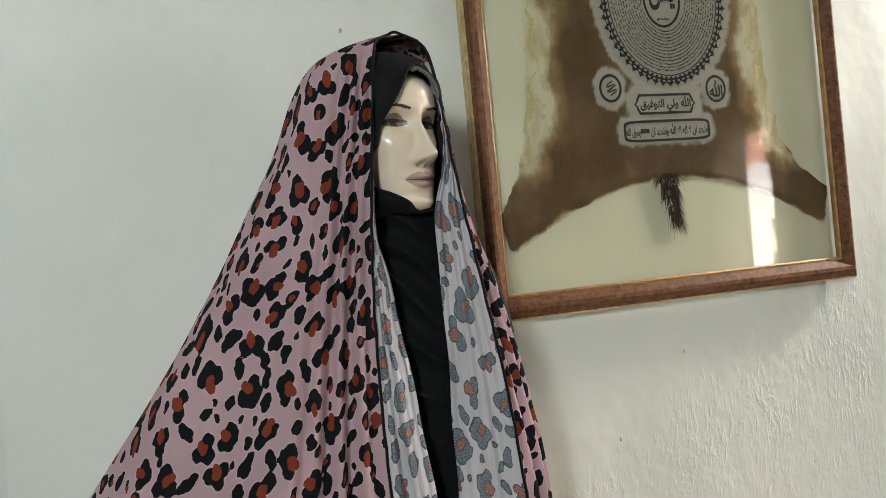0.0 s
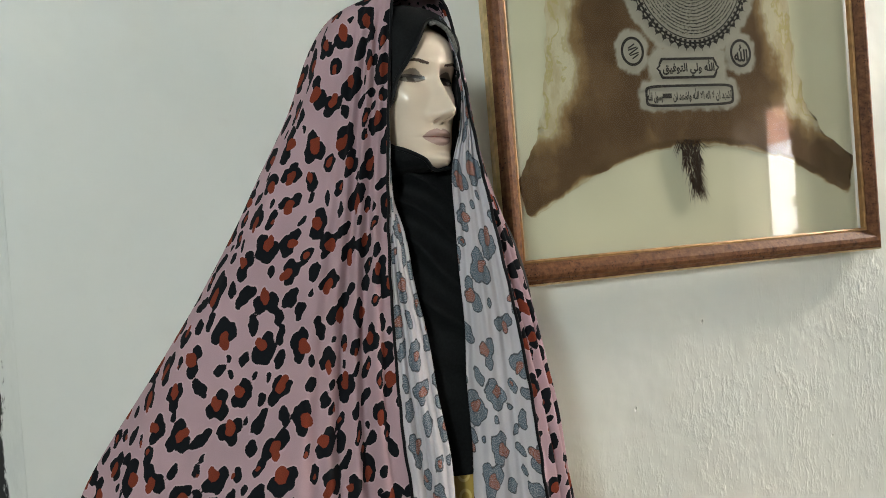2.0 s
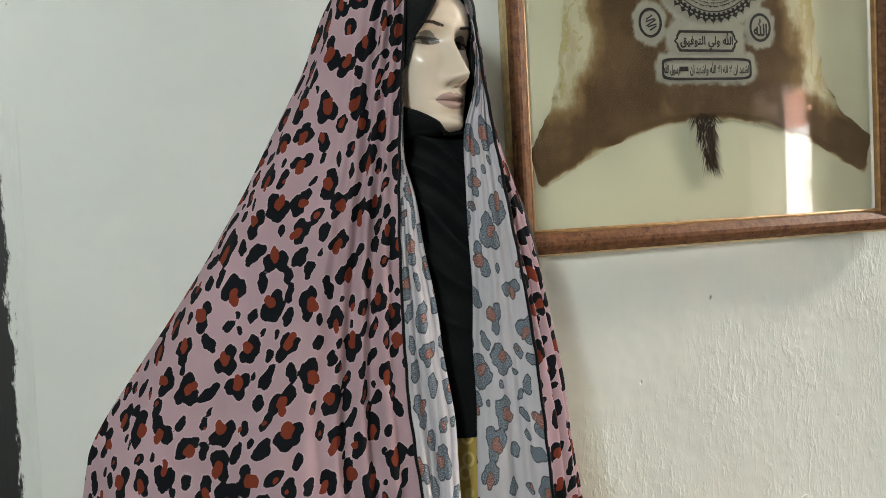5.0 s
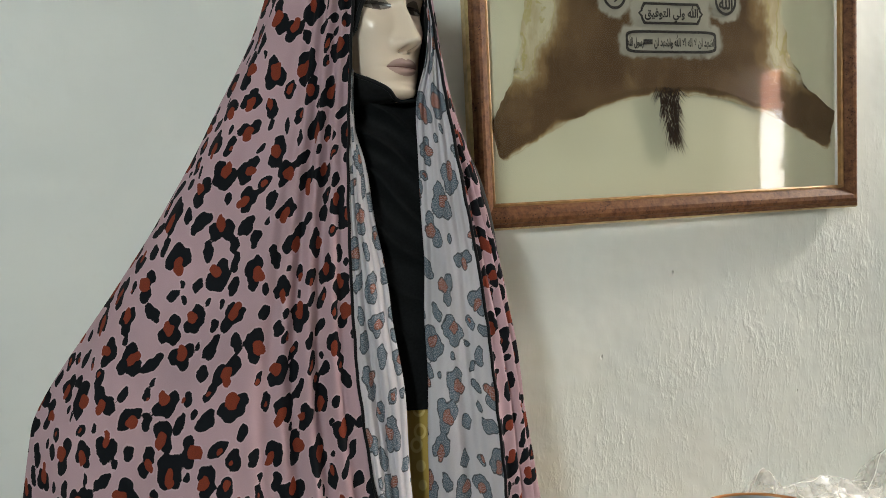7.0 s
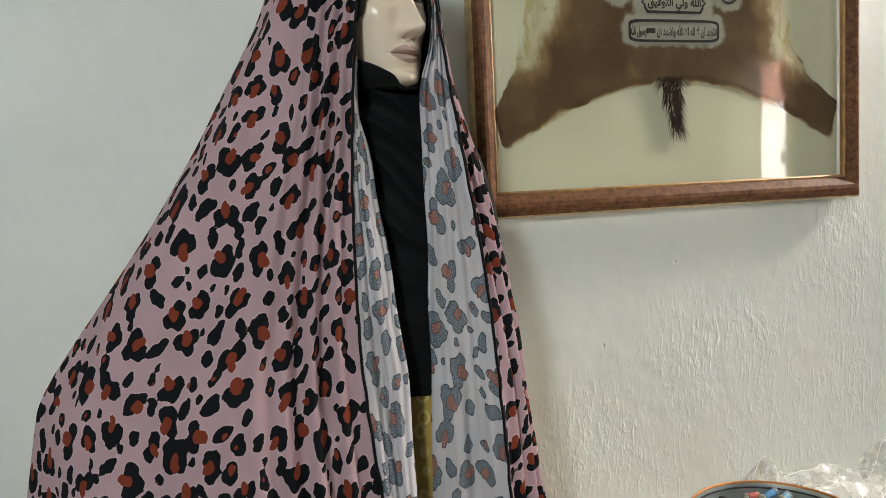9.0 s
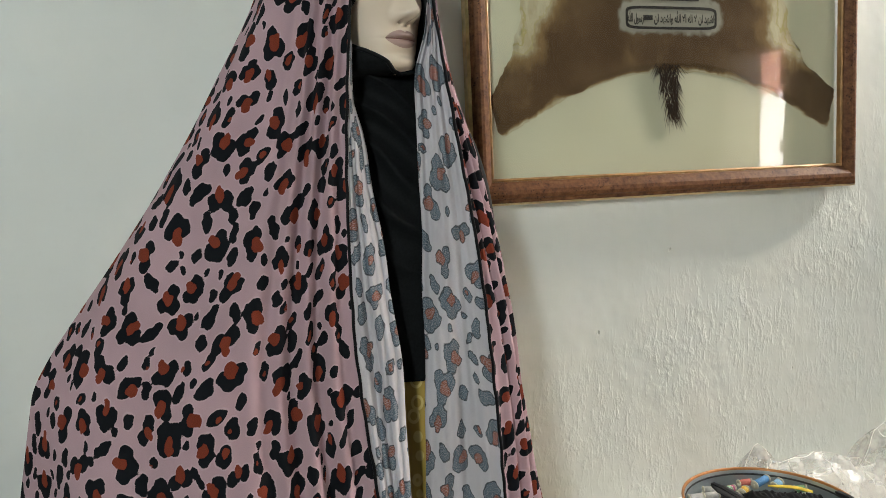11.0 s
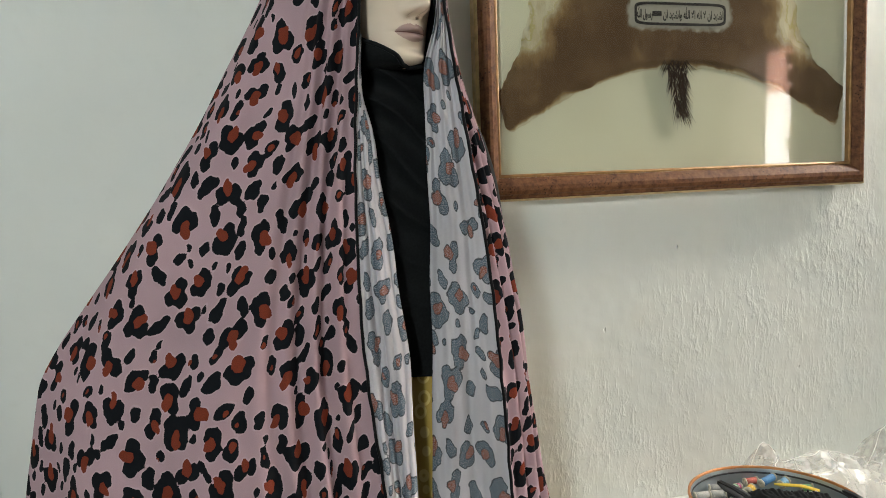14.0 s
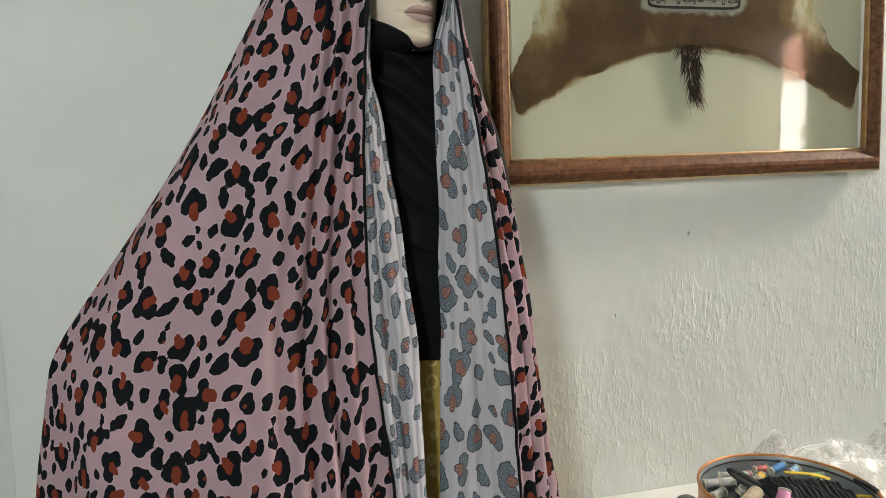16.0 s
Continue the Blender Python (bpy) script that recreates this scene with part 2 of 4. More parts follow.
def sheet(rows, close=False):
    """A bmesh grid from rows of points (numpy, world metres), with a UV in metres."""
    bm = bmesh.new()
    layer = bm.loops.layers.uv.new("UVMap")
    R, C = len(rows), len(rows[0])
    vs = [[bm.verts.new(p) for p in r] for r in rows]
    U, V = np.zeros((R, C)), np.zeros((R, C))
    for i in range(R):
        for j in range(1, C):
            U[i, j] = U[i, j - 1] + np.linalg.norm(np.array(rows[i][j]) - np.array(rows[i][j - 1]))
    for i in range(1, R):
        V[i] = V[i - 1] + float(np.median([np.linalg.norm(np.array(rows[i][j]) - np.array(rows[i - 1][j])) for j in range(0, C, 4)]))
    for i in range(R - 1):
        for j in range(C - (0 if close else 1)):
            k = (j + 1) % C
            f = bm.faces.new((vs[i][j], vs[i + 1][j], vs[i + 1][k], vs[i][k]))
            for loop, (a, b) in zip(f.loops, ((i, j), (i + 1, j), (i + 1, k), (i, k))):
                loop[layer].uv = (U[a, b] if not (close and b == 0 and j) else U[a, C - 1] + 0.01, -V[a, b])
    return bm


def scatter(seed, lean, room, u0, u1, v0, v1):
    """Rosettes of the print on a stretch of cloth, none touching: (u, v, radius, kind), large ones first."""
    rng = random.Random(seed)
    cells, out = collections.defaultdict(list), []
    area = (u1 - u0) * (v1 - v0)
    c, s = math.cos(lean) * 1.28, math.sin(lean) * 1.28
    c2, s2 = math.cos(lean) / 1.28, math.sin(lean) / 1.28
    for kind, lo, hi, tries in (("rosette", 0.0155, 0.0210, 1500), ("blot", 0.0095, 0.0142, 16000), ("dot", 0.0050, 0.0070, 2600)):
        for _ in range(int(tries * area)):
            u, v, r = rng.uniform(u0, u1), rng.uniform(v0, v1), rng.uniform(lo, hi)
            i, j = int(u / 0.06), int(v / 0.06)
            beside = (q for a in (i - 1, i, i + 1) for b in (j - 1, j, j + 1) for q in cells[a, b])
            if any(math.hypot((p - u) * c - (w - v) * s, (p - u) * s2 + (w - v) * c2) < (size + r) * room + 0.0012 for p, w, size in beside):
                continue
            cells[i, j].append((u, v, r))
            out.append((u, v, r, kind))
    return out


def print_fields(U, V, seed, lean, room):
    """Distance to the edge of the dark blots and of their rust hearts at each point of the cloth, below zero inside."""
    rng = random.Random(seed + 1)
    dark, rust = np.full(U.shape, 0.02), np.full(U.shape, 0.02)
    wu = U + 0.0009 * np.sin(V * 310 + 5 * np.sin(U * 90)) + 0.0004 * np.sin(V * 640 + U * 420)
    wv = V + 0.0009 * np.sin(U * 330 + 4 * np.sin(V * 80)) + 0.0004 * np.sin(U * 610 - V * 380)
    spots = []
    for lo, hi in ((U.min(), min(U.max(), 3.0)), (max(U.min(), 3.0), U.max())):
        if hi > lo:
            spots += scatter(seed, lean, room, lo - 0.02, hi + 0.02, V.min() - 0.02, V.max() + 0.02)
    level = -V[:, 0]
    for cu, cv, r, kind in spots:
        t = lean + rng.gauss(0, radians(14))
        e = rng.uniform(1.30, 1.80) if kind == "rosette" else rng.uniform(1.5, 2.4)
        i0, i1 = np.searchsorted(level, (-cv - 2.6 * r, -cv + 2.6 * r))
        near = np.abs(U[i0:i1] - cu) < 2.3 * r
        lobes, hearts = [], []
        turn, n = rng.uniform(0, 2 * math.pi), 0
        if kind == "rosette":
            n, open_part = rng.choice((2, 3, 3, 4)), rng.uniform(0.60, 1.0)
            for k in range(n):
                q = turn + 2 * math.pi * open_part * k / n
                lobes.append((0.55 * r * math.cos(q), 0.55 * r * math.sin(q), r * rng.uniform(0.45, 0.60)))
            gap = turn + 2 * math.pi * open_part * (n - 0.5) / n + (1 - open_part) * math.pi
            hearts = [(0.10 * r * math.cos(gap), 0.10 * r * math.sin(gap), r * rng.uniform(0.30, 0.46)), (0.55 * r * math.cos(gap), 0.55 * r * math.sin(gap), r * rng.uniform(0.18, 0.36))]
        elif kind == "blot":
            n = rng.choice((1, 2, 2, 3))
            for k in range(n):
                q = turn + 2.2 * k
                lobes.append((0.40 * r * math.cos(q), 0.40 * r * math.sin(q), r * rng.uniform(0.56, 0.72)))
            if rng.random() < 0.34:
                hearts = [(rng.uniform(-0.3, 0.3) * r, rng.uniform(-0.3, 0.3) * r, r * rng.uniform(0.28, 0.44))]
        else:
            lobes = [(0, 0, r * 0.85), (0.4 * r * math.cos(turn), 0.5 * r * math.sin(turn), r * 0.5)]
        if not near.any():
            continue
        du, dv = wu[i0:i1][near] - cu, wv[i0:i1][near] - cv
        a = (du * math.cos(t) - dv * math.sin(t)) * math.sqrt(e)
        b = (du * math.sin(t) + dv * math.cos(t)) / math.sqrt(e)
        for field, balls, k in ((dark, lobes, 0.11 * r), (rust, hearts, 0.10 * r)):
            if balls:
                d = -k * np.log(sum(np.exp(-(np.hypot(a - x, b - y) - s) / k) for x, y, s in balls) + 1e-30)
                field[i0:i1][near] = np.minimum(field[i0:i1][near], d)
    return dark, rust


def cloth(name, rows, mat, parent, label, seed, lean, room, split=None):
    """A sheet of printed cloth under its thing, from rows of points, with UV in metres and the print laid on it."""
    P = np.array([[tuple(p) for p in r] for r in rows])
    R, C = P.shape[:2]
    U = np.concatenate([np.zeros((R, 1)), np.cumsum(np.linalg.norm(np.diff(P, axis=1), axis=2), axis=1)], 1)
    down = np.median(np.linalg.norm(np.diff(P, axis=0), axis=2), axis=1)
    V = -np.repeat(np.concatenate([[0], np.cumsum(down)])[:, None], C, 1)
    if split:
        U[:, split:] += (6.0 - U[:, -1])[:, None]
    at, p = Vector(), parent
    while p is not None:
        at += p.location
        p = p.parent
    i = (np.arange(R - 1)[:, None] * C + np.arange(C - 1)[None, :]).ravel()
    faces = np.stack([i, i + C, i + C + 1, i + 1], 1)
    me = bpy.data.meshes.new(name)
    me.from_pydata((P.reshape(-1, 3) - np.array(at)).tolist(), [], faces.tolist())
    uv = np.stack([U.ravel()[faces.ravel()], V.ravel()[faces.ravel()]], 1)
    me.uv_layers.new(name="UVMap").data.foreach_set("uv", uv.ravel())
    for key, field in zip(("dark", "rust"), print_fields(U, V, seed, lean, room)):
        me.attributes.new(key, "FLOAT", "POINT").data.foreach_set("value", field.ravel())
    me.materials.append(mat)
    me.shade_smooth()
    ob = new(name, me)
    ob.parent = parent
    return tagged(ob, label)


def thick(ob, metres, offset=-1.0):
    mod = ob.modifiers.new("thickness", "SOLIDIFY")
    mod.thickness, mod.offset = metres, offset
    return ob


def tube(points, radius, sides=8, closed=False):
    """A bmesh tube along points; radius may be a list."""
    bm = bmesh.new()
    pts = [Vector(p) for p in points]
    n = len(pts)
    rings = []
    up = None
    for i, p in enumerate(pts):
        a = pts[(i - 1) % n] if closed or i else pts[0]
        b = pts[(i + 1) % n] if closed or i < n - 1 else pts[-1]
        d = (b - a).normalized()
        if up is None:
            up = d.orthogonal().normalized()
        up = (up - d * up.dot(d)).normalized()
        side = d.cross(up)
        r = radius[i] if isinstance(radius, (list, tuple)) else radius
        rings.append([bm.verts.new(p + r * (up * math.cos(2 * math.pi * k / sides) + side * math.sin(2 * math.pi * k / sides))) for k in range(sides)])
    for i in range(n if closed else n - 1):
        r0, r1 = rings[i], rings[(i + 1) % n]
        for k in range(sides):
            bm.faces.new((r0[k], r0[(k + 1) % sides], r1[(k + 1) % sides], r1[k]))
    if not closed:
        bm.faces.new(list(reversed(rings[0])))
        bm.faces.new(rings[-1])
    return bm


def lathe(profile, at, turn=None, sides=24):
    """A bmesh turned from (radius, height) pairs."""
    bm = bmesh.new()
    turn = turn or Matrix.Identity(4)
    rings = []
    for r, h in profile:
        rings.append([bm.verts.new(Vector(at) + turn.to_3x3() @ Vector((max(r, 1e-4) * math.cos(2 * math.pi * k / sides), max(r, 1e-4) * math.sin(2 * math.pi * k / sides), h))) for k in range(sides)])
    for a, b in zip(rings, rings[1:]):
        for k in range(sides):
            bm.faces.new((a[k], a[(k + 1) % sides], b[(k + 1) % sides], b[k]))
    return bm


# ---- the room ----
WALL_Y, X0, X1, Y0, TOP = 1.285, -2.1, 2.4, -2.0, 2.9
T = 0.2


def wall(name, along, at, lo, hi, holes, outward, label, mat):
    """A wall with real openings. along 'x' or 'y'; holes are (a0, a1, z0, z1)."""
    bm = bmesh.new()
    cuts = sorted({lo, hi, *[h[0] for h in holes], *[h[1] for h in holes]})
    levels = sorted({0.0, TOP, *[h[2] for h in holes], *[h[3] for h in holes]})
    for a0, a1 in zip(cuts, cuts[1:]):
        for z0, z1 in zip(levels, levels[1:]):
            if any(h[0] <= (a0 + a1) / 2 <= h[1] and h[2] <= (z0 + z1) / 2 <= h[3] for h in holes):
                continue
            b0, b1 = sorted((at, at + outward * T))
            box(bm, (a0, b0, z0) if along == "x" else (b0, a0, z0), (a1, b1, z1) if along == "x" else (b1, a1, z1))
    bmesh.ops.remove_doubles(bm, verts=bm.verts, dist=1e-5)
    twice = [f for f in bm.faces if sum(1 for g in f.verts[0].link_faces if g is not f and set(g.verts) == set(f.verts))]
    bmesh.ops.delete(bm, geom=twice, context="FACES")
    return solo(name, bm, mat, label, "wall", "structure", smooth=False)


wall("wall_north", "x", WALL_Y, X0 - T, X1 + T, [], 1, "off-white painted plaster wall with trowel marks", M_WALL)
wall("wall_west", "y", X0, Y0, WALL_Y, [], -1, "grey cement plaster wall", M_CEMENT)
wall("wall_east", "y", X1, Y0, WALL_Y, [(-0.515, -0.125, 0.0, 1.96), (0.70, 1.20, 1.72, 2.72)], 1, "grey cement plaster wall with doorway and ventilator", M_CEMENT)
wall("wall_south", "x", Y0, X0 - T, X1 + T, [(-1.86, -1.32, 2.18, 2.86)], -1, "grey cement plaster wall with a window opening", M_CEMENT)
solo("floor", box(bmesh.new(), (X0 - T, Y0 - T, -0.15), (X1 + T, WALL_Y + T, 0)), M_FLOOR, "grey cement floor", "floor", "structure", smooth=False)
solo("ceiling", box(bmesh.new(), (X0 - T, Y0 - T, TOP), (X1 + T, WALL_Y + T, TOP + 0.15)), M_CEIL, "white painted ceiling", "ceiling", "structure", smooth=False)

# painted-over black board at the wall's left end
bm = box(bmesh.new(), (-0.62, WALL_Y - 0.0006, 0.0), (-0.306, WALL_Y - 0.0001, 1.64))
solo("black_board", bm, M_BOARD, "black painted board with smeared white paint along its edge", "board", smooth=False)

# ---- shawl over the mannequin ----
P0X = [(-1.2, -0.03), (-0.52, -0.066), (-0.41, -0.080), (-0.30, -0.092), (-0.20, -0.096), (-0.08, -0.097), (0.01, -0.094), (0.12, -0.087), (0.25, -0.075), (0.29, -0.071), (0.303, -0.065), (0.309, -0.054)]
P0Y = [(-1.2, 0.93), (-0.5, 0.955), (-0.2, 0.975), (0.0, 0.990), (0.12, 0.995), (0.25, 1.0), (0.29, 1.01), (0.309, 1.035)]
LX = [(-1.2, -0.608), (-0.55, -0.564), (-0.367, -0.543), (-0.32, -0.523), (-0.24, -0.47), (-0.168, -0.422), (-0.096, -0.376), (-0.01, -0.326), (0.069, -0.287), (0.164, -0.238), (0.244, -0.205), (0.27, -0.188), (0.29, -0.164), (0.3, -0.136), (0.309, -0.098)]
LY = [(-1.2, 0.98), (-0.3, 0.995), (-0.1, 1.045), (0.1, 1.085), (0.25, 1.10), (0.309, 1.075)]
FY = [(-1.2, 0.88), (-0.5, 0.885), (-0.35, 0.905), (-0.2, 0.942), (0.0, 1.000), (0.2, 1.002), (0.28, 1.012), (0.309, 1.05)]
P1X = [(-1.2, 0.13), (-0.557, 0.103), (-0.35, 0.089), (-0.19, 0.073), (-0.029, 0.048), (0.097, 0.028), (0.184, 0.016), (0.255, 0.006), (0.285, -0.002), (0.300, -0.014), (0.309, -0.032)]
P1Y = [(-1.2, 1.00), (-0.2, 1.030), (0.1, 1.040), (0.25, 1.045), (0.309, 1.042)]
RX = [(-1.2, 0.20), (-0.6, 0.146), (-0.49, 0.126), (-0.373, 0.110), (-0.254, 0.096), (-0.135, 0.082), (-0.05, 0.064), (0.05, 0.032), (0.18, 0.008), (0.27, -0.012), (0.30, -0.025), (0.309, -0.045)]
RY = [(-1.2, 1.15), (-0.3, 1.155), (0.1, 1.16), (0.25, 1.14), (0.309, 1.07)]
BY = [(-1.2, 1.19), (-0.2, 1.21), (0.1, 1.22), (0.25, 1.19), (0.30, 1.14), (0.309, 1.09)]
Q0X = [(-1.2, 0.02), (-0.55, -0.024), (-0.45, -0.029), (-0.33, -0.035), (-0.20, -0.050), (-0.093, -0.067), (-0.027, -0.076), (0.025, -0.089), (0.12, -0.086)]
Q1X = [(-1.2, 0.0), (-0.57, -0.008), (-0.37, -0.006), (-0.12, -0.005), (0.0, -0.008), (0.06, -0.006), (0.12, 0.010), (0.20, 0.012), (0.27, -0.01)]


def fold(a, z):
    """Depth of the long folds at the share a of the way round from the front edge."""
    low = min(1.0, max(0.0, (0.30 - z) / 0.5))
    near = math.exp(-((a - 0.040) / 0.055) ** 2)
    d = 0.0055 * near * math.sin(a * 235 + 3.0 * z) * (0.7 + low)
    d += 0.0060 * math.exp(-((a - 0.955) / 0.030) ** 2) * math.sin(a * 330 + 4.0 * z + 1.5 * math.sin(z * 7))
    d += low * 0.008 * math.sin(a * 46 + 2.2 * math.sin(z * 4) + 1.0) * min(1, a * 9)
    d += 0.008 * low * noise.noise((a * 9, z * 3.2, 1.3)) + 0.003 * noise.noise((a * 26, z * 9, 4.1))
    return d


def shawl_loop(z, n):
    p0 = (curve_at(P0X, z), curve_at(P0Y, z))
    L = (curve_at(LX, z), curve_at(LY, z))
    p1 = (curve_at(P1X, z), curve_at(P1Y, z))
    R = (curve_at(RX, z), curve_at(RY, z))
    by = curve_at(BY, z)
    fy = curve_at(FY, z)
    f1 = (p0[0] * 0.66 + L[0] * 0.34, fy * 0.8 + p0[1] * 0.2)
    f2 = (p0[0] * 0.30 + L[0] * 0.70, fy * 0.75 + L[1] * 0.25 - 0.005)
    lb = (L[0] * 0.82 + R[0] * 0.18, min(by, L[1] + 0.075))
    b = (L[0] * 0.45 + R[0] * 0.55, by)
    c = even(spline([p0, f1, f2, L, lb, b, R, p1], 300), n)
    d = np.gradient(c, axis=0)
    d /= np.maximum(np.linalg.norm(d, axis=1), 1e-9)[:, None]
    fade = min(1.0, max(0.0, (0.309 - z) / 0.08))
    for k in range(n + 1):
        a = k / n
        hold = min(1.0, min(a, 1 - a) * 60)
        c[k] += fade * hold * fold(a, z) * np.array((d[k][1], -d[k][0]))
    return c


shawl = thing("leopard_shawl", "long pink leopard print shawl with black piping draped over a mannequin", "shawl", place(-0.1, 1.1, 0))
N = 440
heights = [0.309 - 0.09 * (1 - math.cos(math.pi / 2 * i / 22)) for i in range(22)] + list(np.linspace(0.222, -0.66, 290)) + list(np.linspace(-0.67, -1.2, 40))
rows = [[place(x, y, z - 0.012 * noise.noise((x * 6, z * 2, 0))) for x, y in shawl_loop(z, N)] for z in heights]
top_row = list(rows[0])
crown = sum(rows[0], Vector()) / len(rows[0])
for share in (0.94, 0.85, 0.72, 0.58, 0.44, 0.30, 0.16, 0.03):
    rows.insert(0, [crown + (p - crown) * share + Vector((0, 0, 0.004 * (1 - share * share))) for p in top_row])
outer_cloth = thick(cloth("outer_cloth", rows, M_PRINT, shawl, "pink cloth printed with black and rust leopard spots", 21, radians(-22), 0.955, split=288), 0.0012, 1.0)


def strip(name, edge_x, edge_y, in_x, in_dy, z0, z1, wave, lean):
    rows = []
    for z in np.linspace(z0, z1, 420):
        a = np.array((curve_at(edge_x, z), curve_at(edge_y, z) + 0.002))
        b = np.array((curve_at(in_x, z), curve_at(edge_y, z) + in_dy))
        r = []
        for k in range(49):
            u = k / 48
            p = a * (1 - u) + b * u
            p[1] += wave * (math.sin(u * 9 + z * 5) * 0.5 + noise.noise((u * 3, z * 5, wave * 90))) * min(1, u * 5)
            p[1] += 0.0022 * math.sin(u * 34 + z * 5 + 1.5 * math.sin(z * 8)) * min(1, u * 6)
            p[0] += 0.004 * u * noise.noise((z * 9, 2.0, wave * 100))
            r.append(place(p[0], p[1], z))
        rows.append(r)
    return thick(cloth(name, rows, M_REVERSE, shawl, "pale reverse side of the cloth with blue-grey spots", int(wave * 9000), lean, 1.08), 0.001, 1.0)


strip("turned_edge", P0X, P0Y, Q0X, 0.022, 0.10, -1.2, 0.006, radians(12))
strip("turned_edge", P1X, P1Y, Q1X, 0.002, 0.27, -1.2, 0.007, radians(10))


def edge_line(edge_x, edge_y, z0, z1):
    return [place(curve_at(edge_x, z) + 0.0016 * noise.noise((z * 34, 0, 0)), curve_at(edge_y, z) - 0.001, z) for z in np.linspace(z0, z1, 160)]


part("piping", tube(edge_line(P0X, P0Y, 0.309, -1.2), 0.0020), M_PIPING, outer_cloth, "black piping along the cloth's edge")
part("piping", tube(edge_line(P1X, P1Y, 0.309, -1.2), 0.0022), M_PIPING, outer_cloth, "black piping along the cloth's edge")

part("piping", tube([place(*p) for p in spline([(curve_at(P0X, 0.309), curve_at(P0Y, 0.309), 0.309), (-0.044, 1.034, 0.3122), (curve_at(P1X, 0.309), curve_at(P1Y, 0.309), 0.309)], 20)], 0.0022), M_PIPING, outer_cloth, "black piping along the cloth's edge")

# ---- mannequin ----
PSI = radians(43)
HEAD = (-0.077, 1.090, 0.183)


def head_place(f, s, u):
    """Forward, sideways and up from the middle of the head, at the level of the eyes."""
    return place(HEAD[0] + f * math.sin(PSI) + s * math.cos(PSI), HEAD[1] - f * math.cos(PSI) + s * math.sin(PSI), HEAD[2] + u)


FRONT = [(-0.128, 0.030), (-0.122, 0.070), (-0.112, 0.084), (-0.098, 0.083), (-0.07, 0.083), (-0.045, 0.084), (-0.02, 0.082), (0.0, 0.081), (0.02, 0.088), (0.045, 0.089), (0.062, 0.080), (0.08, 0.058), (0.094, 0.030), (0.100, 0.002)]
SIDE = [(-0.128, 0.026), (-0.118, 0.040), (-0.10, 0.049), (-0.08, 0.055), (-0.05, 0.060), (-0.02, 0.066), (0.02, 0.069), (0.055, 0.063), (0.08, 0.046), (0.094, 0.024), (0.100, 0.002)]
BACK = [(-0.128, 0.045), (-0.08, 0.055), (-0.04, 0.075), (0.0, 0.092), (0.05, 0.090), (0.08, 0.062), (0.094, 0.032), (0.100, 0.002)]
NOSE = [(-0.064, 0.0), (-0.0595, 0.006), (-0.055, 0.022), (-0.048, 0.0325), (-0.040, 0.0290), (-0.02, 0.0185), (0.0, 0.0095), (0.015, 0.003), (0.03, 0.0)]


def bell(x, at, width):
    return math.exp(-(((x - at) / width) ** 2))


def face(s, u):
    """Relief of the face, forward of the plain head."""
    d = curve_at(NOSE, u) * bell(s, 0, 0.0075 + 0.0055 * bell(u, -0.05, 0.014)) if -0.064 < u < 0.03 else 0
    for e in (-1, 1):
        d += 0.008 * bell(s, e * 0.0130, 0.0055) * bell(u, -0.052, 0.0065)
        d -= 0.009 * bell(s, e * 0.0070, 0.0035) * bell(u, -0.0585, 0.0030)
        d -= 0.020 * bell(s, e * 0.028, 0.016) * bell(u, 0.002, 0.012)
        d += 0.0075 * bell(s, e * 0.031, 0.012) * bell(u, -0.001, 0.0068)
        d += 0.003 * bell(s, e * 0.030, 0.018) * bell(u, 0.021, 0.007)
        d += 0.005 * bell(s, e * 0.042, 0.018) * bell(u, -0.030, 0.018)
    d += 0.0065 * bell(s, 0, 0.017) * bell(u, -0.0745, 0.0046) + 0.0075 * bell(s, 0, 0.015) * bell(u, -0.0860, 0.0052)
    d -= 0.0045 * bell(s, 0, 0.020) * bell(u, -0.0797, 0.0020)
    d -= 0.004 * bell(s, 0, 0.018) * bell(u, -0.0985, 0.006)
    d += 0.006 * bell(s, 0, 0.017) * bell(u, -0.112, 0.009)
    return d


def head_ring(u, n, swell=0.0, relief=True):
    F, S, B = curve_at(FRONT, u) + swell, curve_at(SIDE, u) + swell, curve_at(BACK, u) + swell
    out = []
    for k in range(n):
        q = 2 * k / n - 1
        a = math.pi * (0.55 * q + 0.45 * q**3)
        c, si = math.cos(a), math.sin(a)
        s = S * math.copysign(abs(si) ** 0.92, si)
        f = (F if c > 0 else B) * math.copysign(abs(c) ** (0.80 if c > 0 else 1.0), c)
        if relief and c > 0:
            f += face(s, u) * min(1, c * 2.2)
        out.append((f, s, u))
    return out


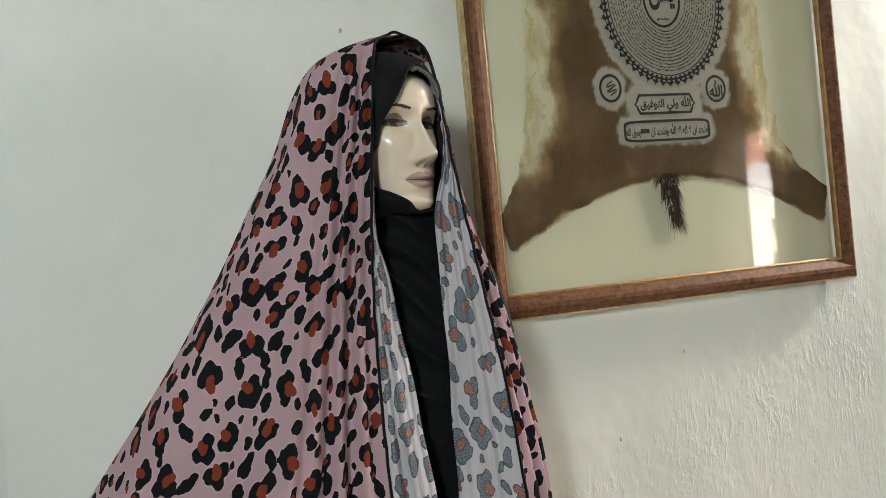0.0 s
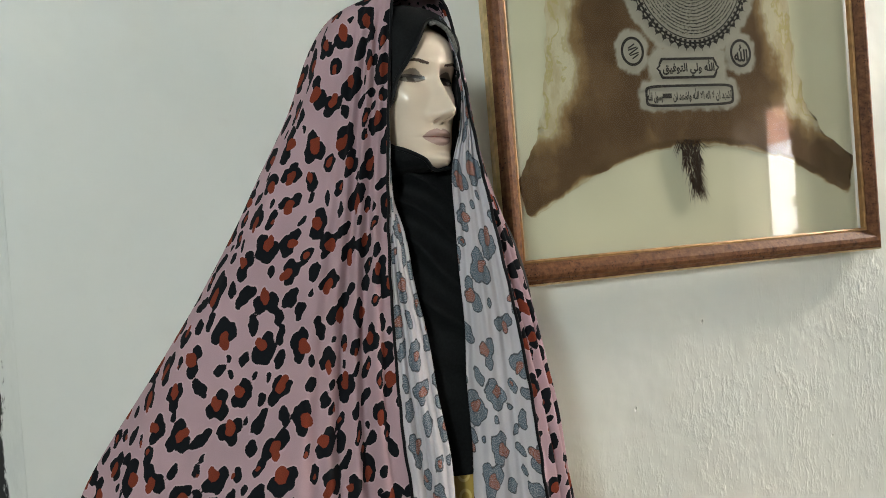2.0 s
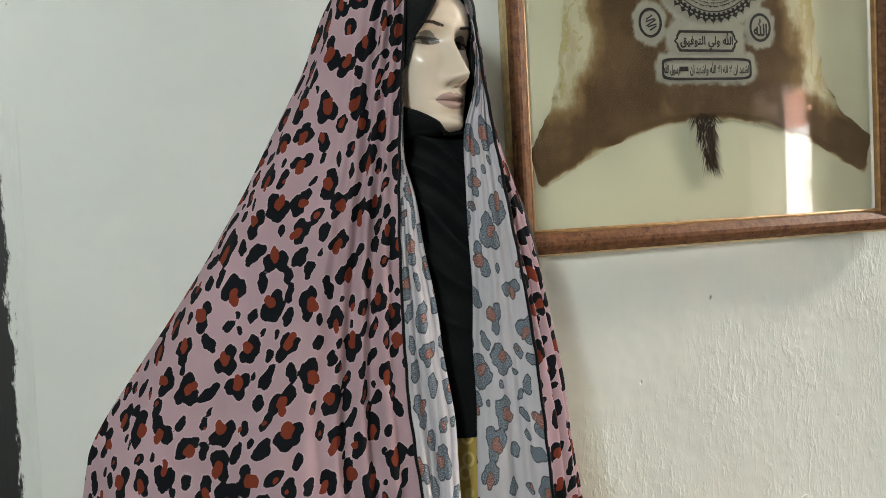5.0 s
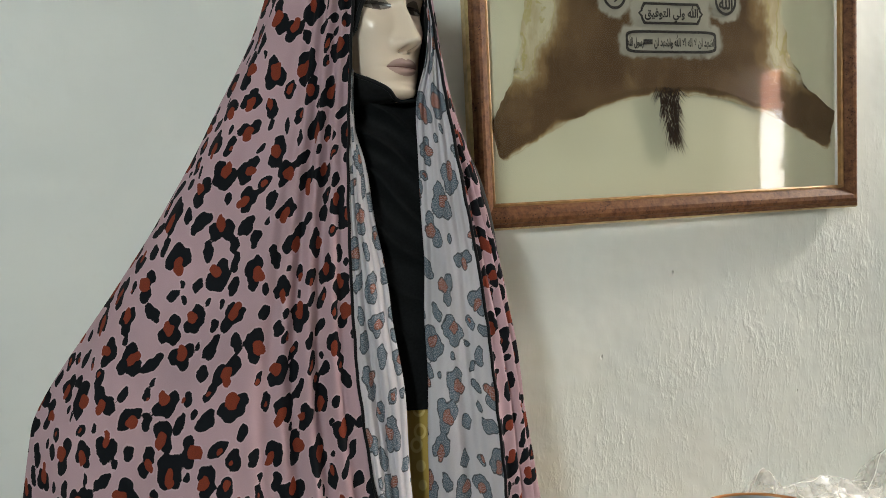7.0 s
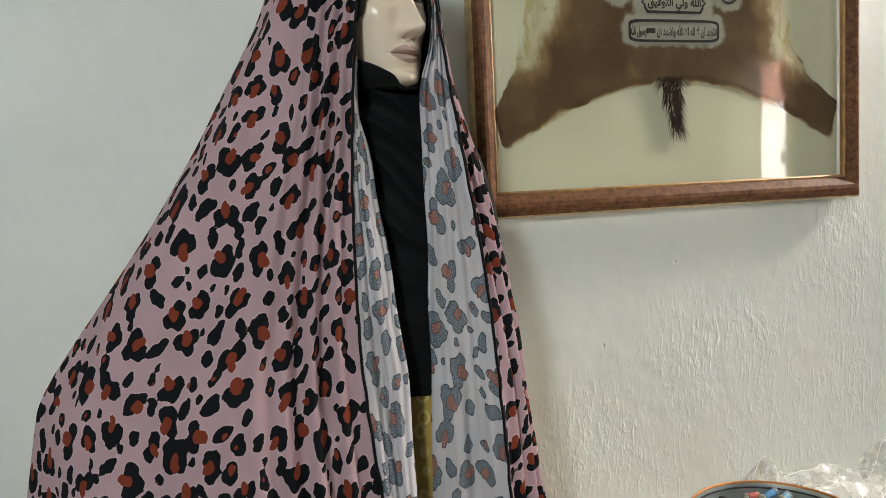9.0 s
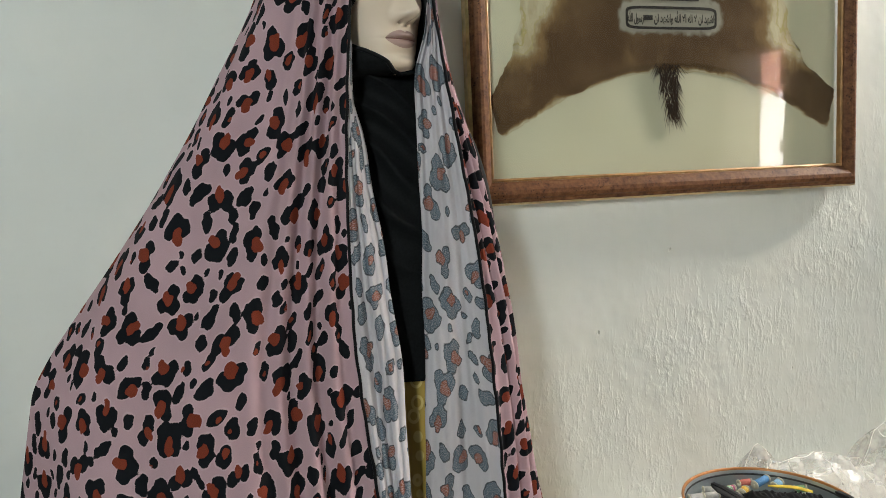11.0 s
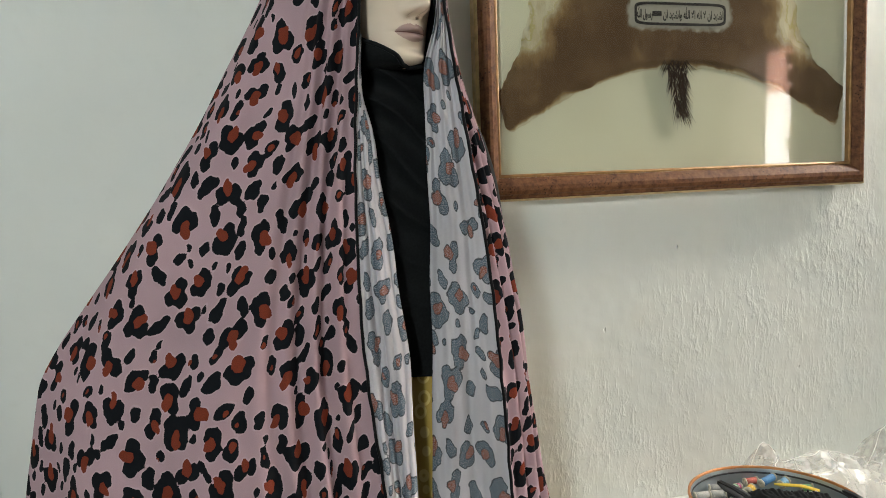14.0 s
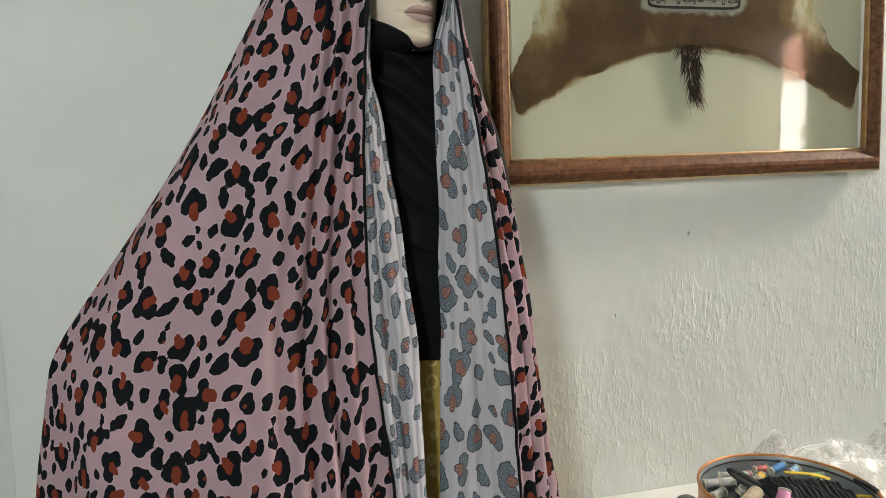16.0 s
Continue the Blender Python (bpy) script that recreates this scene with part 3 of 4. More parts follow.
def pigment(f, s, u):
    """Painted lips, brows and eyes of the mannequin."""
    skin = Vector((0.75, 0.625, 0.495))
    if f < 0.03:
        return skin
    e = abs(s)
    lip = max(0, 1 - (abs(s) / 0.0250) ** 2)
    if lip > 0 and -0.0935 < u < -0.0665:
        hi = -0.0797 + 0.0115 * lip**0.6 * (1 - 0.25 * bell(s, 0, 0.003))
        lo = -0.0797 - 0.0120 * lip**0.7
        if lo < u < hi:
            skin = Vector((0.44, 0.295, 0.265)) if abs(u + 0.0797) > 0.0008 else Vector((0.16, 0.07, 0.06))
    arc = 0.0180 + 0.004 * bell(e, 0.036, 0.014) - 0.10 * max(0, e - 0.045)
    if 0.014 < e < 0.053 and abs(u - arc) < 0.0020 * (1 - ((e - 0.030) / 0.026) ** 2):
        skin = Vector((0.06, 0.035, 0.025))
    w = 1 - ((e - 0.031) / 0.0190) ** 2
    if w > 0:
        top, low = 0.0005 + 0.0042 * w, -0.001 - 0.0035 * w
        if top <= u < top + 0.0085 * w:
            skin = skin * 0.25 + Vector((0.06, 0.058, 0.056)) * 0.75
        if low < u < top:
            skin = Vector((0.20, 0.18, 0.16)) if abs(e - 0.030) > 0.0062 else Vector((0.05, 0.04, 0.035))
        if abs(u - top) < 0.0022:
            skin = Vector((0.02, 0.02, 0.02))
        elif abs(u - low) < 0.0008:
            skin = Vector((0.16, 0.12, 0.10))
    return skin


def build_mannequin():
    bm = bmesh.new()
    col = bm.verts.layers.float_color.new("pigment")
    n, rings = 300, []
    for u in np.concatenate([np.linspace(0.0999, 0.035, 28), np.linspace(0.0345, -0.118, 230), np.linspace(-0.119, -0.128, 6)]):
        ring = []
        for f, s, uu in head_ring(float(u), n):
            v = bm.verts.new(head_place(f, s, uu))
            v[col] = (*pigment(f, s, uu), 1)
            ring.append(v)
        rings.append(ring)
    # neck, shoulders, body and legs down to the foot plate, as one skin
    body = [(0.02, 0.044, 0.042), (-0.03, 0.032, 0.040), (-0.055, 0.055, 0.042), (-0.09, 0.115, 0.055), (-0.14, 0.130, 0.058), (-0.25, 0.110, 0.060), (-0.42, 0.085, 0.045), (-0.58, 0.10, 0.050), (-0.75, 0.10, 0.050), (-1.30, 0.070, 0.055), (-1.485, 0.085, 0.10)]
    for z, a, b in body:
        ring = []
        for k in range(n):
            q = 2 * k / n - 1
            t = math.pi * (0.55 * q + 0.45 * q**3)
            v = bm.verts.new(place(HEAD[0] - 0.012 + b * math.cos(t) * math.sin(PSI) + a * math.sin(t) * math.cos(PSI), HEAD[1] + (0.012 if z > 0 else 0.055) - b * math.cos(t) * math.cos(PSI) + a * math.sin(t) * math.sin(PSI) * 0.5, z))
            v[col] = (0.75, 0.625, 0.495, 1)
            ring.append(v)
        rings.append(ring)
    for a, b in zip(rings, rings[1:]):
        for k in range(n):
            bm.faces.new((a[k], b[k], b[(k + 1) % n], a[(k + 1) % n]))
    bm.faces.new(rings[0])
    bm.faces.new(list(reversed(rings[-1])))
    m = material("mannequin_enamel", 0.22)
    net = Net(m)
    at = net.put("ShaderNodeAttribute")
    at.attribute_name = "pigment"
    v = net.coords()
    net.base(net.mix(net.math("MULTIPLY", net.noise(v, 30, 3), 0.12), at.outputs["Color"], (0.50, 0.40, 0.32)))
    net.set("Roughness", net.math("MULTIPLY_ADD", net.noise(v, 60, 3), 0.16, 0.16))
    net.bump(net.noise(v, 120, 2), 0.05, 0.001)
    return solo("mannequin", bm, m, "glossy beige mannequin dressed in black scarf and leopard shawl", "mannequin")


build_mannequin()

# black headscarf: hood close round the face, and the drape over the chest
scarf = thing("black_headscarf", "plain black jersey headscarf round the mannequin's face and chest", "headscarf", place(HEAD[0], HEAD[1], 0))


def hood_point(a, u):
    """A point of the hood at the angle a from straight ahead."""
    up = min(1.0, max(0.0, (u - 0.035) / 0.05))
    grow = 0.009 + 0.003 * noise.noise((u * 20, a * 2, 0)) + 0.010 * up
    w = max(u, -0.127)
    F, S, B = curve_at(FRONT, w) + grow, curve_at(SIDE, w) + grow, curve_at(BACK, w) + grow
    F -= 0.45 * max(0.0, -0.120 - u)
    c, si = math.cos(a), math.sin(a)
    return ((F if c > 0 else B) * math.copysign(abs(c) ** (0.80 if c > 0 else 1.0), c), S * math.copysign(abs(si) ** 0.92, si), u + 0.012 * up)


GAP_NEAR = [(-0.1235, 0.0), (-0.1205, 0.016), (-0.110, 0.029), (-0.099, 0.042), (-0.088, 0.058), (-0.06, 0.065), (-0.02, 0.060), (0.0, 0.055), (0.02, 0.047), (0.04, 0.037), (0.055, 0.027), (0.066, 0.015), (0.0715, 0.0)]
GAP_FAR = [(-0.1235, 0.0), (-0.1205, 0.022), (-0.111, 0.040), (-0.095, 0.051), (-0.06, 0.056), (-0.02, 0.051), (0.0, 0.0465), (0.02, 0.041), (0.04, 0.033), (0.055, 0.025), (0.066, 0.015), (0.0715, 0.0)]


def opening(s, u):
    """The pear-shaped gap of the hood round the face, pulled wider at one cheek."""
    return -0.1235 < u < 0.0715 and abs(s) < curve_at(GAP_NEAR if s < 0 else GAP_FAR, u)


def build_hood():
    bm = bmesh.new()
    n, grid = 200, []
    for u in np.linspace(0.0995, -0.15, 130):
        row = []
        for k in range(n):
            q = 2 * k / n - 1
            f, s, uu = hood_point(math.pi * (0.55 * q + 0.45 * q**3), float(u))
            row.append((bm.verts.new(head_place(f, s, uu)), f, s, float(u)))
        grid.append(row)
    for a, b in zip(grid, grid[1:]):
        for k in range(n):
            c = (k + 1) % n
            f, s, u = a[k][1:]
            if f > 0.02 and opening(s, u):
                continue
            bm.faces.new((a[k][0], b[k][0], b[c][0], a[c][0]))
    bm.faces.new([v[0] for v in grid[0]])
    bmesh.ops.delete(bm, geom=[v for v in bm.verts if not v.link_faces], context="VERTS")
    return bm


def hem_line(shrink, n=90):
    """The edge of the hood round the face, from the crown down one side and up the other."""
    pts = []
    for k in range(n):
        t = 2 * math.pi * k / n
        u = -0.026 + 0.0972 * math.cos(t)
        s = shrink * math.copysign(curve_at(GAP_NEAR if math.sin(t) < 0 else GAP_FAR, u), math.sin(t))
        u = -0.026 + (u + 0.026) * shrink
        best = min((abs(hood_point(a, u)[1] - s), a) for a in np.linspace(-1.5, 1.5, 300))
        f, s2, uu = hood_point(best[1], u)
        pts.append(head_place(f - 0.001, s, uu))
    return pts


cap = hem_line(0.955)
solo("undercap", tube(cap[-4:] + cap[:17], 0.0030), plain("grey_mesh", (0.10, 0.10, 0.095), 0.8, grain=400, spread=0.5), "grey mesh undercap edge above the mannequin's forehead", "undercap")
hood = thick(part("hood", build_hood(), M_BLACK, scarf), 0.003, -1.0)
part("hem", tube(hem_line(1.0), 0.0030, closed=True), M_BLACK, hood, "rolled black hem round the face")


def build_drape():
    rows = []
    keys_x = [(-0.366, 0.165), (-0.25, 0.165), (-0.12, 0.155), (-0.04, 0.135), (0.02, 0.108), (0.07, 0.086), (0.10, 0.074)]
    keys_y = [(-0.366, 0.110), (-0.25, 0.110), (-0.12, 0.104), (-0.04, 0.096), (0.02, 0.098), (0.07, 0.094), (0.10, 0.082)]
    for z in np.linspace(0.10, -0.366, 160):
        a, b = curve_at(keys_x, z), curve_at(keys_y, z)
        r = []
        for k in range(140):
            t = 2 * math.pi * k / 140
            x, y = HEAD[0] + 0.02 + a * math.sin(t), HEAD[1] + 0.058 - b * math.cos(t)
            d = 0.019 * (1 - abs(math.sin((x * 0.85 + z) * 58 + 1.6 * noise.noise((x * 9, z * 9, 0)))) ** 0.7) * min(1, max(0, (z + 0.30) * 6)) * max(0, math.cos(t + 0.25)) ** 2
            r.append(place(x, y - d, z))
        rows.append(r)
    return sheet(rows, close=True)


thick(part("drape", build_drape(), M_BLACK, scarf), 0.002, -1.0)

# dress under the scarf
rows = []
for z in np.linspace(-0.05, -1.42, 70):
    w = curve_at([(-1.42, 0.30), (-0.8, 0.19), (-0.42, 0.155), (-0.2, 0.14), (-0.05, 0.08)], z)
    rows.append([place(HEAD[0] + 0.03 + w * math.sin(2 * math.pi * k / 90), HEAD[1] + 0.050 - w * 0.60 * math.cos(2 * math.pi * k / 90) * (1 + 0.05 * math.sin(8 * math.pi * k / 45) * (-z)), z) for k in range(90)])
M_DRESS = material("gold_brocade", 0.5)
net = Net(M_DRESS)
scale_cells = net.put("ShaderNodeTexVoronoi", Vector=net.coords("UV", scale=(46, 36, 1)), Scale=1.0, Randomness=0.45)
ring = net.step(net.math("ABSOLUTE", net.math("SUBTRACT", scale_cells.outputs["Distance"], 0.36)), 0.10, 0.05)
net.base(net.mix(ring, (0.50, 0.34, 0.07), (0.72, 0.58, 0.22)))
net.bump(scale_cells.outputs["Distance"], 0.3, 0.002)
solo("dress", sheet(rows, close=True), M_DRESS, "mustard gold patterned dress worn under the shawl", "dress")

# ---- picture frame ----
FX0, FX1, FZ0, FZ1 = 0.525, 1.300, -0.083, 1.03
GLASS_Y = 1.258
TILT_F = radians(-0.9)


def fr(x, y, z):
    """A place in the hung picture, which leans a little out of level."""
    cx, cz = 0.9125, -0.083
    c, s = math.cos(TILT_F), math.sin(TILT_F)
    return Vector((cx + (x - cx) * c + (z - cz) * s, y, EYE + cz - (x - cx) * s + (z - cz) * c))


picture = thing("framed_hide", "animal hide with black calligraphy framed behind glass on the wall", "picture", fr(0.9125, WALL_Y, 0.4))


def moulding(name, profile, mat, label=""):
    """Four mitred lengths with the profile (outward, depth)."""
    corners = [(FX0, FZ0, -1, -1), (FX1, FZ0, 1, -1), (FX1, FZ1, 1, 1), (FX0, FZ1, -1, 1)]
    for i in range(4):
        (xa, za, ax, az), (xb, zb, bx, bz) = corners[i], corners[(i + 1) % 4]
        bm = bmesh.new()
        A = [bm.verts.new(fr(xa + ax * w * 1.06, y, za + az * w * 1.25)) for w, y in profile]
        B = [bm.verts.new(fr(xb + bx * w * 1.06, y, zb + bz * w * 1.25)) for w, y in profile]
        for k in range(len(profile)):
            j = (k + 1) % len(profile)
            bm.faces.new((A[k], A[j], B[j], B[k]))
        bm.faces.new(list(reversed(A)))
        bm.faces.new(B)
        bmesh.ops.recalc_face_normals(bm, faces=bm.faces)
        part(name, bm, mat, picture, label, smooth=False)


moulding("moulding", [(0.004, 1.262), (0.004, 1.250), (0.008, 1.246), (0.016, 1.2395), (0.022, 1.2385), (0.027, 1.241), (0.0295, 1.246), (0.031, 1.246), (0.034, 1.249), (0.036, 1.254), (0.036, 1.2755), (0.030, 1.2755)], M_FRAME, "mottled brown polished wood moulding")
moulding("gilt_lip", [(-0.001, 1.262), (-0.001, 1.2525), (0.001, 1.2510), (0.0038, 1.2515), (0.0038, 1.262)], M_LIP, "thin gilt inner lip")
moulding("gilt_edge", [(0.034, 1.2760), (0.0345, 1.2485), (0.0360, 1.2500), (0.0378, 1.256), (0.0378, 1.2760)], M_GOLD, "dull gold outer edge")
bm = bmesh.new()
q = [bm.verts.new(fr(x, y, z)) for x, z in ((FX0, FZ0), (FX1, FZ0), (FX1, FZ1), (FX0, FZ1)) for y in (1.270, 1.2745)]
bmesh.ops.convex_hull(bm, input=q)
part("backing", bm, M_MAT, picture, "cream backing board", smooth=False)
m = material("picture_glass", 0.0)
net = Net(m)
out = m.node_tree.nodes["Material Output"]
mixer = net.put("ShaderNodeMixShader")
fres = net.put("ShaderNodeFresnel", IOR=1.5)
m.node_tree.links.new(fres.outputs[0], mixer.inputs[0])
m.node_tree.links.new(net.put("ShaderNodeBsdfTransparent").outputs[0], mixer.inputs[1])
gloss = net.put("ShaderNodeBsdfGlossy", Roughness=0.0)
m.node_tree.links.new(gloss.outputs[0], mixer.inputs[2])
m.node_tree.links.new(mixer.outputs[0], out.inputs[0])
bm = bmesh.new()
bm.faces.new([bm.verts.new(fr(x, GLASS_Y, z)) for x, z in ((FX0, FZ0), (FX1, FZ0), (FX1, FZ1), (FX0, FZ1))])
pane = part("pane", bm, m, picture, "clear picture glass", smooth=False)
pane.visible_shadow = False

# ---- table ----
table = thing("table", "white laminate table pushed against the wall", "table", (1.3, 0.95, 0))
TZ = EYE - 0.755
part("tabletop", box(bmesh.new(), (0.60, 0.70, TZ - 0.03), (2.1, WALL_Y - 0.002, TZ), 0.004), M_TABLE, table)
for x in (0.66, 2.04):
    for y in (0.76, 1.22):
        part("leg", box(bmesh.new(), (x - 0.02, y - 0.02, 0), (x + 0.02, y + 0.02, TZ - 0.03), 0.003), M_TABLE, table)

# ---- hide, lettering and ornament inside the frame ----
CX = 0.915
LOW = [(0.0, 0.107), (0.08, 0.105), (0.16, 0.088), (0.27, 0.042), (0.335, 0.006), (0.366, -0.003), (0.384, 0.052)]
TOP_L = [(0.0, 0.99), (0.296, 0.97), (0.300, 0.50), (0.304, 0.36), (0.311, 0.28), (0.322, 0.205), (0.340, 0.140), (0.355, 0.112), (0.372, 0.085), (0.384, 0.064)]
TOP_R = [(0.0, 0.99), (0.236, 0.97), (0.240, 0.50), (0.245, 0.34), (0.255, 0.25), (0.275, 0.175), (0.32, 0.118), (0.36, 0.088), (0.384, 0.072)]
MED = (0.922, 0.475)


def rounded(x, z, cx, cz, w, h):
    """Distance outside a rounded rectangle."""
    return math.hypot(max(abs(x - cx) - w, 0), max(abs(z - cz) - h, 0))


def shorn(x, z):
    """How far the hair is clipped short round the lettering, 0 to 1."""
    d = min((math.hypot((x - MED[0]) / 0.163, (z - MED[1]) / 0.196) - 1) * 0.16, rounded(x, z, 0.784, 0.295, 0.004, 0.010) - 0.031, rounded(x, z, 1.029, 0.289, 0.004, 0.010) - 0.031,
            rounded(x, z, 0.905, 0.260, 0.065, 0.02) - 0.022, rounded(x, z, 0.905, 0.210, 0.092, 0.008) - 0.022)
    d += 0.006 * noise.noise((x * 60, z * 60, 0)) + 0.004 * noise.noise((x * 150, z * 150, 3))
    return min(1, max(0, 0.55 - (d + 0.001) / 0.014))


def build_hide():
    bm = bmesh.new()
    shave = bm.verts.layers.float.new("shorn")
    pale = bm.verts.layers.float.new("pale")
    grid = []
    for i in range(221):
        d = -0.384 + 0.768 * i / 220
        d = math.copysign(0.384 * abs(d / 0.384) ** 0.85, d)
        top_keys = TOP_L if d < 0 else TOP_R
        side = [h for k, h in reversed(top_keys)], [k for k, h in reversed(top_keys)]
        lo = curve_at(LOW, abs(d))
        lo += 0.004 * noise.noise((d * 50, 1, 0)) + 0.002 * noise.noise((d * 160, 5, 0))
        col = []
        for j in range(161):
            z = lo + (0.96 - lo) * (j / 160) ** 1.25
            limit = float(np.interp(z, *side))
            e = d / 0.384 * limit
            x = CX + e + (0.007 * noise.noise((z * 28, e * 4, 2)) + 0.004 * noise.noise((z * 90, 0, 7)) + 0.0025 * noise.noise((z * 210, e, 11))) * min(1, abs(e) * 6)
            inset = limit - abs(e)
            a = min(1, max(0, 1 - (inset - 0.012 + 0.025 * noise.noise((x * 14, z * 14, 9))) / (0.082 if d < 0 else 0.085)))
            a *= min(1, max(0, (z - 0.10) / 0.06))
            a = max(a, 0.95 * min(1, max(0, 1 - (z - lo) / max(0.003, 0.010 + 0.022 * noise.noise((d * 17, 3, 6))))))
            v = bm.verts.new(fr(x, 1.2692 - 0.0036 * min(1, max(0, inset) * 25) * min(1, max(0, (z - lo) * 60)) - 0.0006 * noise.noise((x * 30, z * 30, 0)), z))
            v[shave], v[pale] = shorn(x, z), a
            col.append(v)
        grid.append(col)
    for a, b in zip(grid, grid[1:]):
        for k in range(160):
            bm.faces.new((a[k], b[k], b[k + 1], a[k + 1]))
    return bm


m = material("fur", 0.85)
net = Net(m)
net.set("Specular IOR Level", 0.2)
hair = net.noise(net.coords(scale=(230, 230, 45)), 1.0, 3)
cloudy = net.noise(net.coords(), 9, 4, 0.6)
brown = net.mix(net.step(cloudy, 0.3, 0.7), (0.110, 0.062, 0.029), (0.190, 0.118, 0.060))
brown = net.mix(net.math("MULTIPLY", hair, 0.32), brown, (0.22, 0.14, 0.07))
edge_at, clip_at = net.put("ShaderNodeAttribute"), net.put("ShaderNodeAttribute")
edge_at.attribute_name, clip_at.attribute_name = "pale", "shorn"
torn = net.noise(net.coords(), 30, 6, 0.68)
drip = net.noise(net.coords(scale=(34, 34, 12)), 1.0, 4, 0.6)
ragged = net.math("ADD", edge_at.outputs["Fac"], net.math("ADD", net.math("MULTIPLY_ADD", torn, 0.55, -0.275), net.math("MULTIPLY_ADD", drip, 0.6, -0.30)))
skin_pale = net.mix(net.step(drip, 0.35, 0.65), (0.58, 0.49, 0.30), (0.71, 0.66, 0.48))
c = net.mix(net.step(ragged, 0.0, 0.42), brown, net.mix(hair, (0.27, 0.165, 0.070), (0.37, 0.25, 0.12)))
c = net.mix(net.step(ragged, 0.34, 0.72), c, skin_pale)
# yellowed rims where the hide was scraped thin
for level, strength in ((0.62, 0.45), (0.93, 0.7)):
    rim = net.step(net.math("ABSOLUTE", net.math("SUBTRACT", ragged, level)), 0.045, 0.012)
    c = net.mix(net.math("MULTIPLY", rim, strength), c, (0.52, 0.44, 0.17))
c = net.mix(net.step(net.math("ADD", clip_at.outputs["Fac"], net.math("MULTIPLY_ADD", torn, 0.4, -0.2)), 0.12, 0.85), c, net.mix(net.noise(net.coords(), 60, 4), (0.44, 0.41, 0.32), (0.54, 0.51, 0.42)))
net.base(c)
net.bump(hair, 0.25, 0.001)
M_FUR = m
part("hide", build_hide(), M_FUR, picture, "brown goat hide with pale edges, hair clipped round the lettering")

# tail: a stub with tufts of dark hair
M_TAIL = plain("tail_hair", (0.045, 0.022, 0.010), 0.8, grain=200, spread=0.5)
bm = bmesh.new()
rng = random.Random(4)
for k in range(270):
    u = rng.random()
    x0, z0 = 0.893 + 0.012 * u + rng.uniform(-1, 1) * (0.026 - 0.016 * u), 0.124 - 0.088 * u
    side = rng.uniform(-1, 1)
    L = 0.018 + 0.018 * rng.random() + 0.012 * (u > 0.8)
    ang = side * (0.95 - 0.55 * u) + 0.10
    w = 0.0012
    y = 1.2645 - 0.0025 * rng.random()
    tip = (x0 + L * math.sin(ang) + 0.004 * u, z0 - L * math.cos(ang) * (1 if u < 0.85 else 1.1))
    a, b, c3 = fr(x0 - w, y, z0), fr(x0 + w, y, z0), fr(tip[0], y, tip[1])
    d4 = fr(x0, y - 0.0012, z0)
    va, vb, vc, vd = (bm.verts.new(q) for q in (a, b, c3, d4))
    bm.faces.new((va, vd, vc)), bm.faces.new((vd, vb, vc)), bm.faces.new((va, vc, vb)), bm.faces.new((va, vb, vd))
part("tail", bm, M_TAIL, picture, "short tail with dark brown hair", smooth=False)

M_INK = plain("black_ink", (0.022, 0.018, 0.014), 0.7, grain=150, spread=0.4, bump=0.0)
INK_Y = 1.2635


def ink_quad(bm, pts, y=INK_Y):
    bm.faces.new([bm.verts.new(fr(x, y, z)) for x, z in pts])


def oval_band(bm, c, rx, rz, wide, n=96, power=2.0):
    ring = []
    for k in range(n):
        t = 2 * math.pi * k / n
        co, si = math.cos(t), math.sin(t)
        e = 2 / power
        x, z = math.copysign(abs(co) ** e, co), math.copysign(abs(si) ** e, si)
        ring.append((bm.verts.new(fr(c[0] + rx * x, INK_Y, c[1] + rz * z)), bm.verts.new(fr(c[0] + (rx - wide) * x, INK_Y, c[1] + (rz - wide) * z))))
    for k in range(n):
        (a, b), (d, e) = ring[k], ring[(k + 1) % n]
        bm.faces.new((a, b, e, d))


def dash(bm, x, z, w, h, turn=0.0):
    c, s = math.cos(turn), math.sin(turn)
    ink_quad(bm, [(x + c * a - s * b, z + s * a + c * b) for a, b in ((-w, -h), (w, -h), (w, h), (-w, h))])


def writing(body, x, z, w, h):
    """Flat letters that fill the given width and height, facing the room."""
    cu = bpy.data.curves.new("letters", "FONT")
    cu.body, cu.resolution_u, cu.offset = body, 3, 0.032
    ob = new("letters", cu)
    bpy.context.view_layer.update()
    me = bpy.data.meshes.new_from_object(ob.evaluated_get(bpy.context.evaluated_depsgraph_get()))
    bpy.data.objects.remove(ob)
    co = np.array([v.co[:] for v in me.vertices])
    lo, hi = co.min(0), co.max(0)
    bm = bmesh.new()
    bm.from_mesh(me)
    for v in bm.verts:
        v.co = fr(x - w / 2 + w * (v.co.x - lo[0]) / (hi[0] - lo[0]), INK_Y - 0.0004, z - h / 2 + h * (v.co.y - lo[1]) / (hi[1] - lo[1]))
    return bm


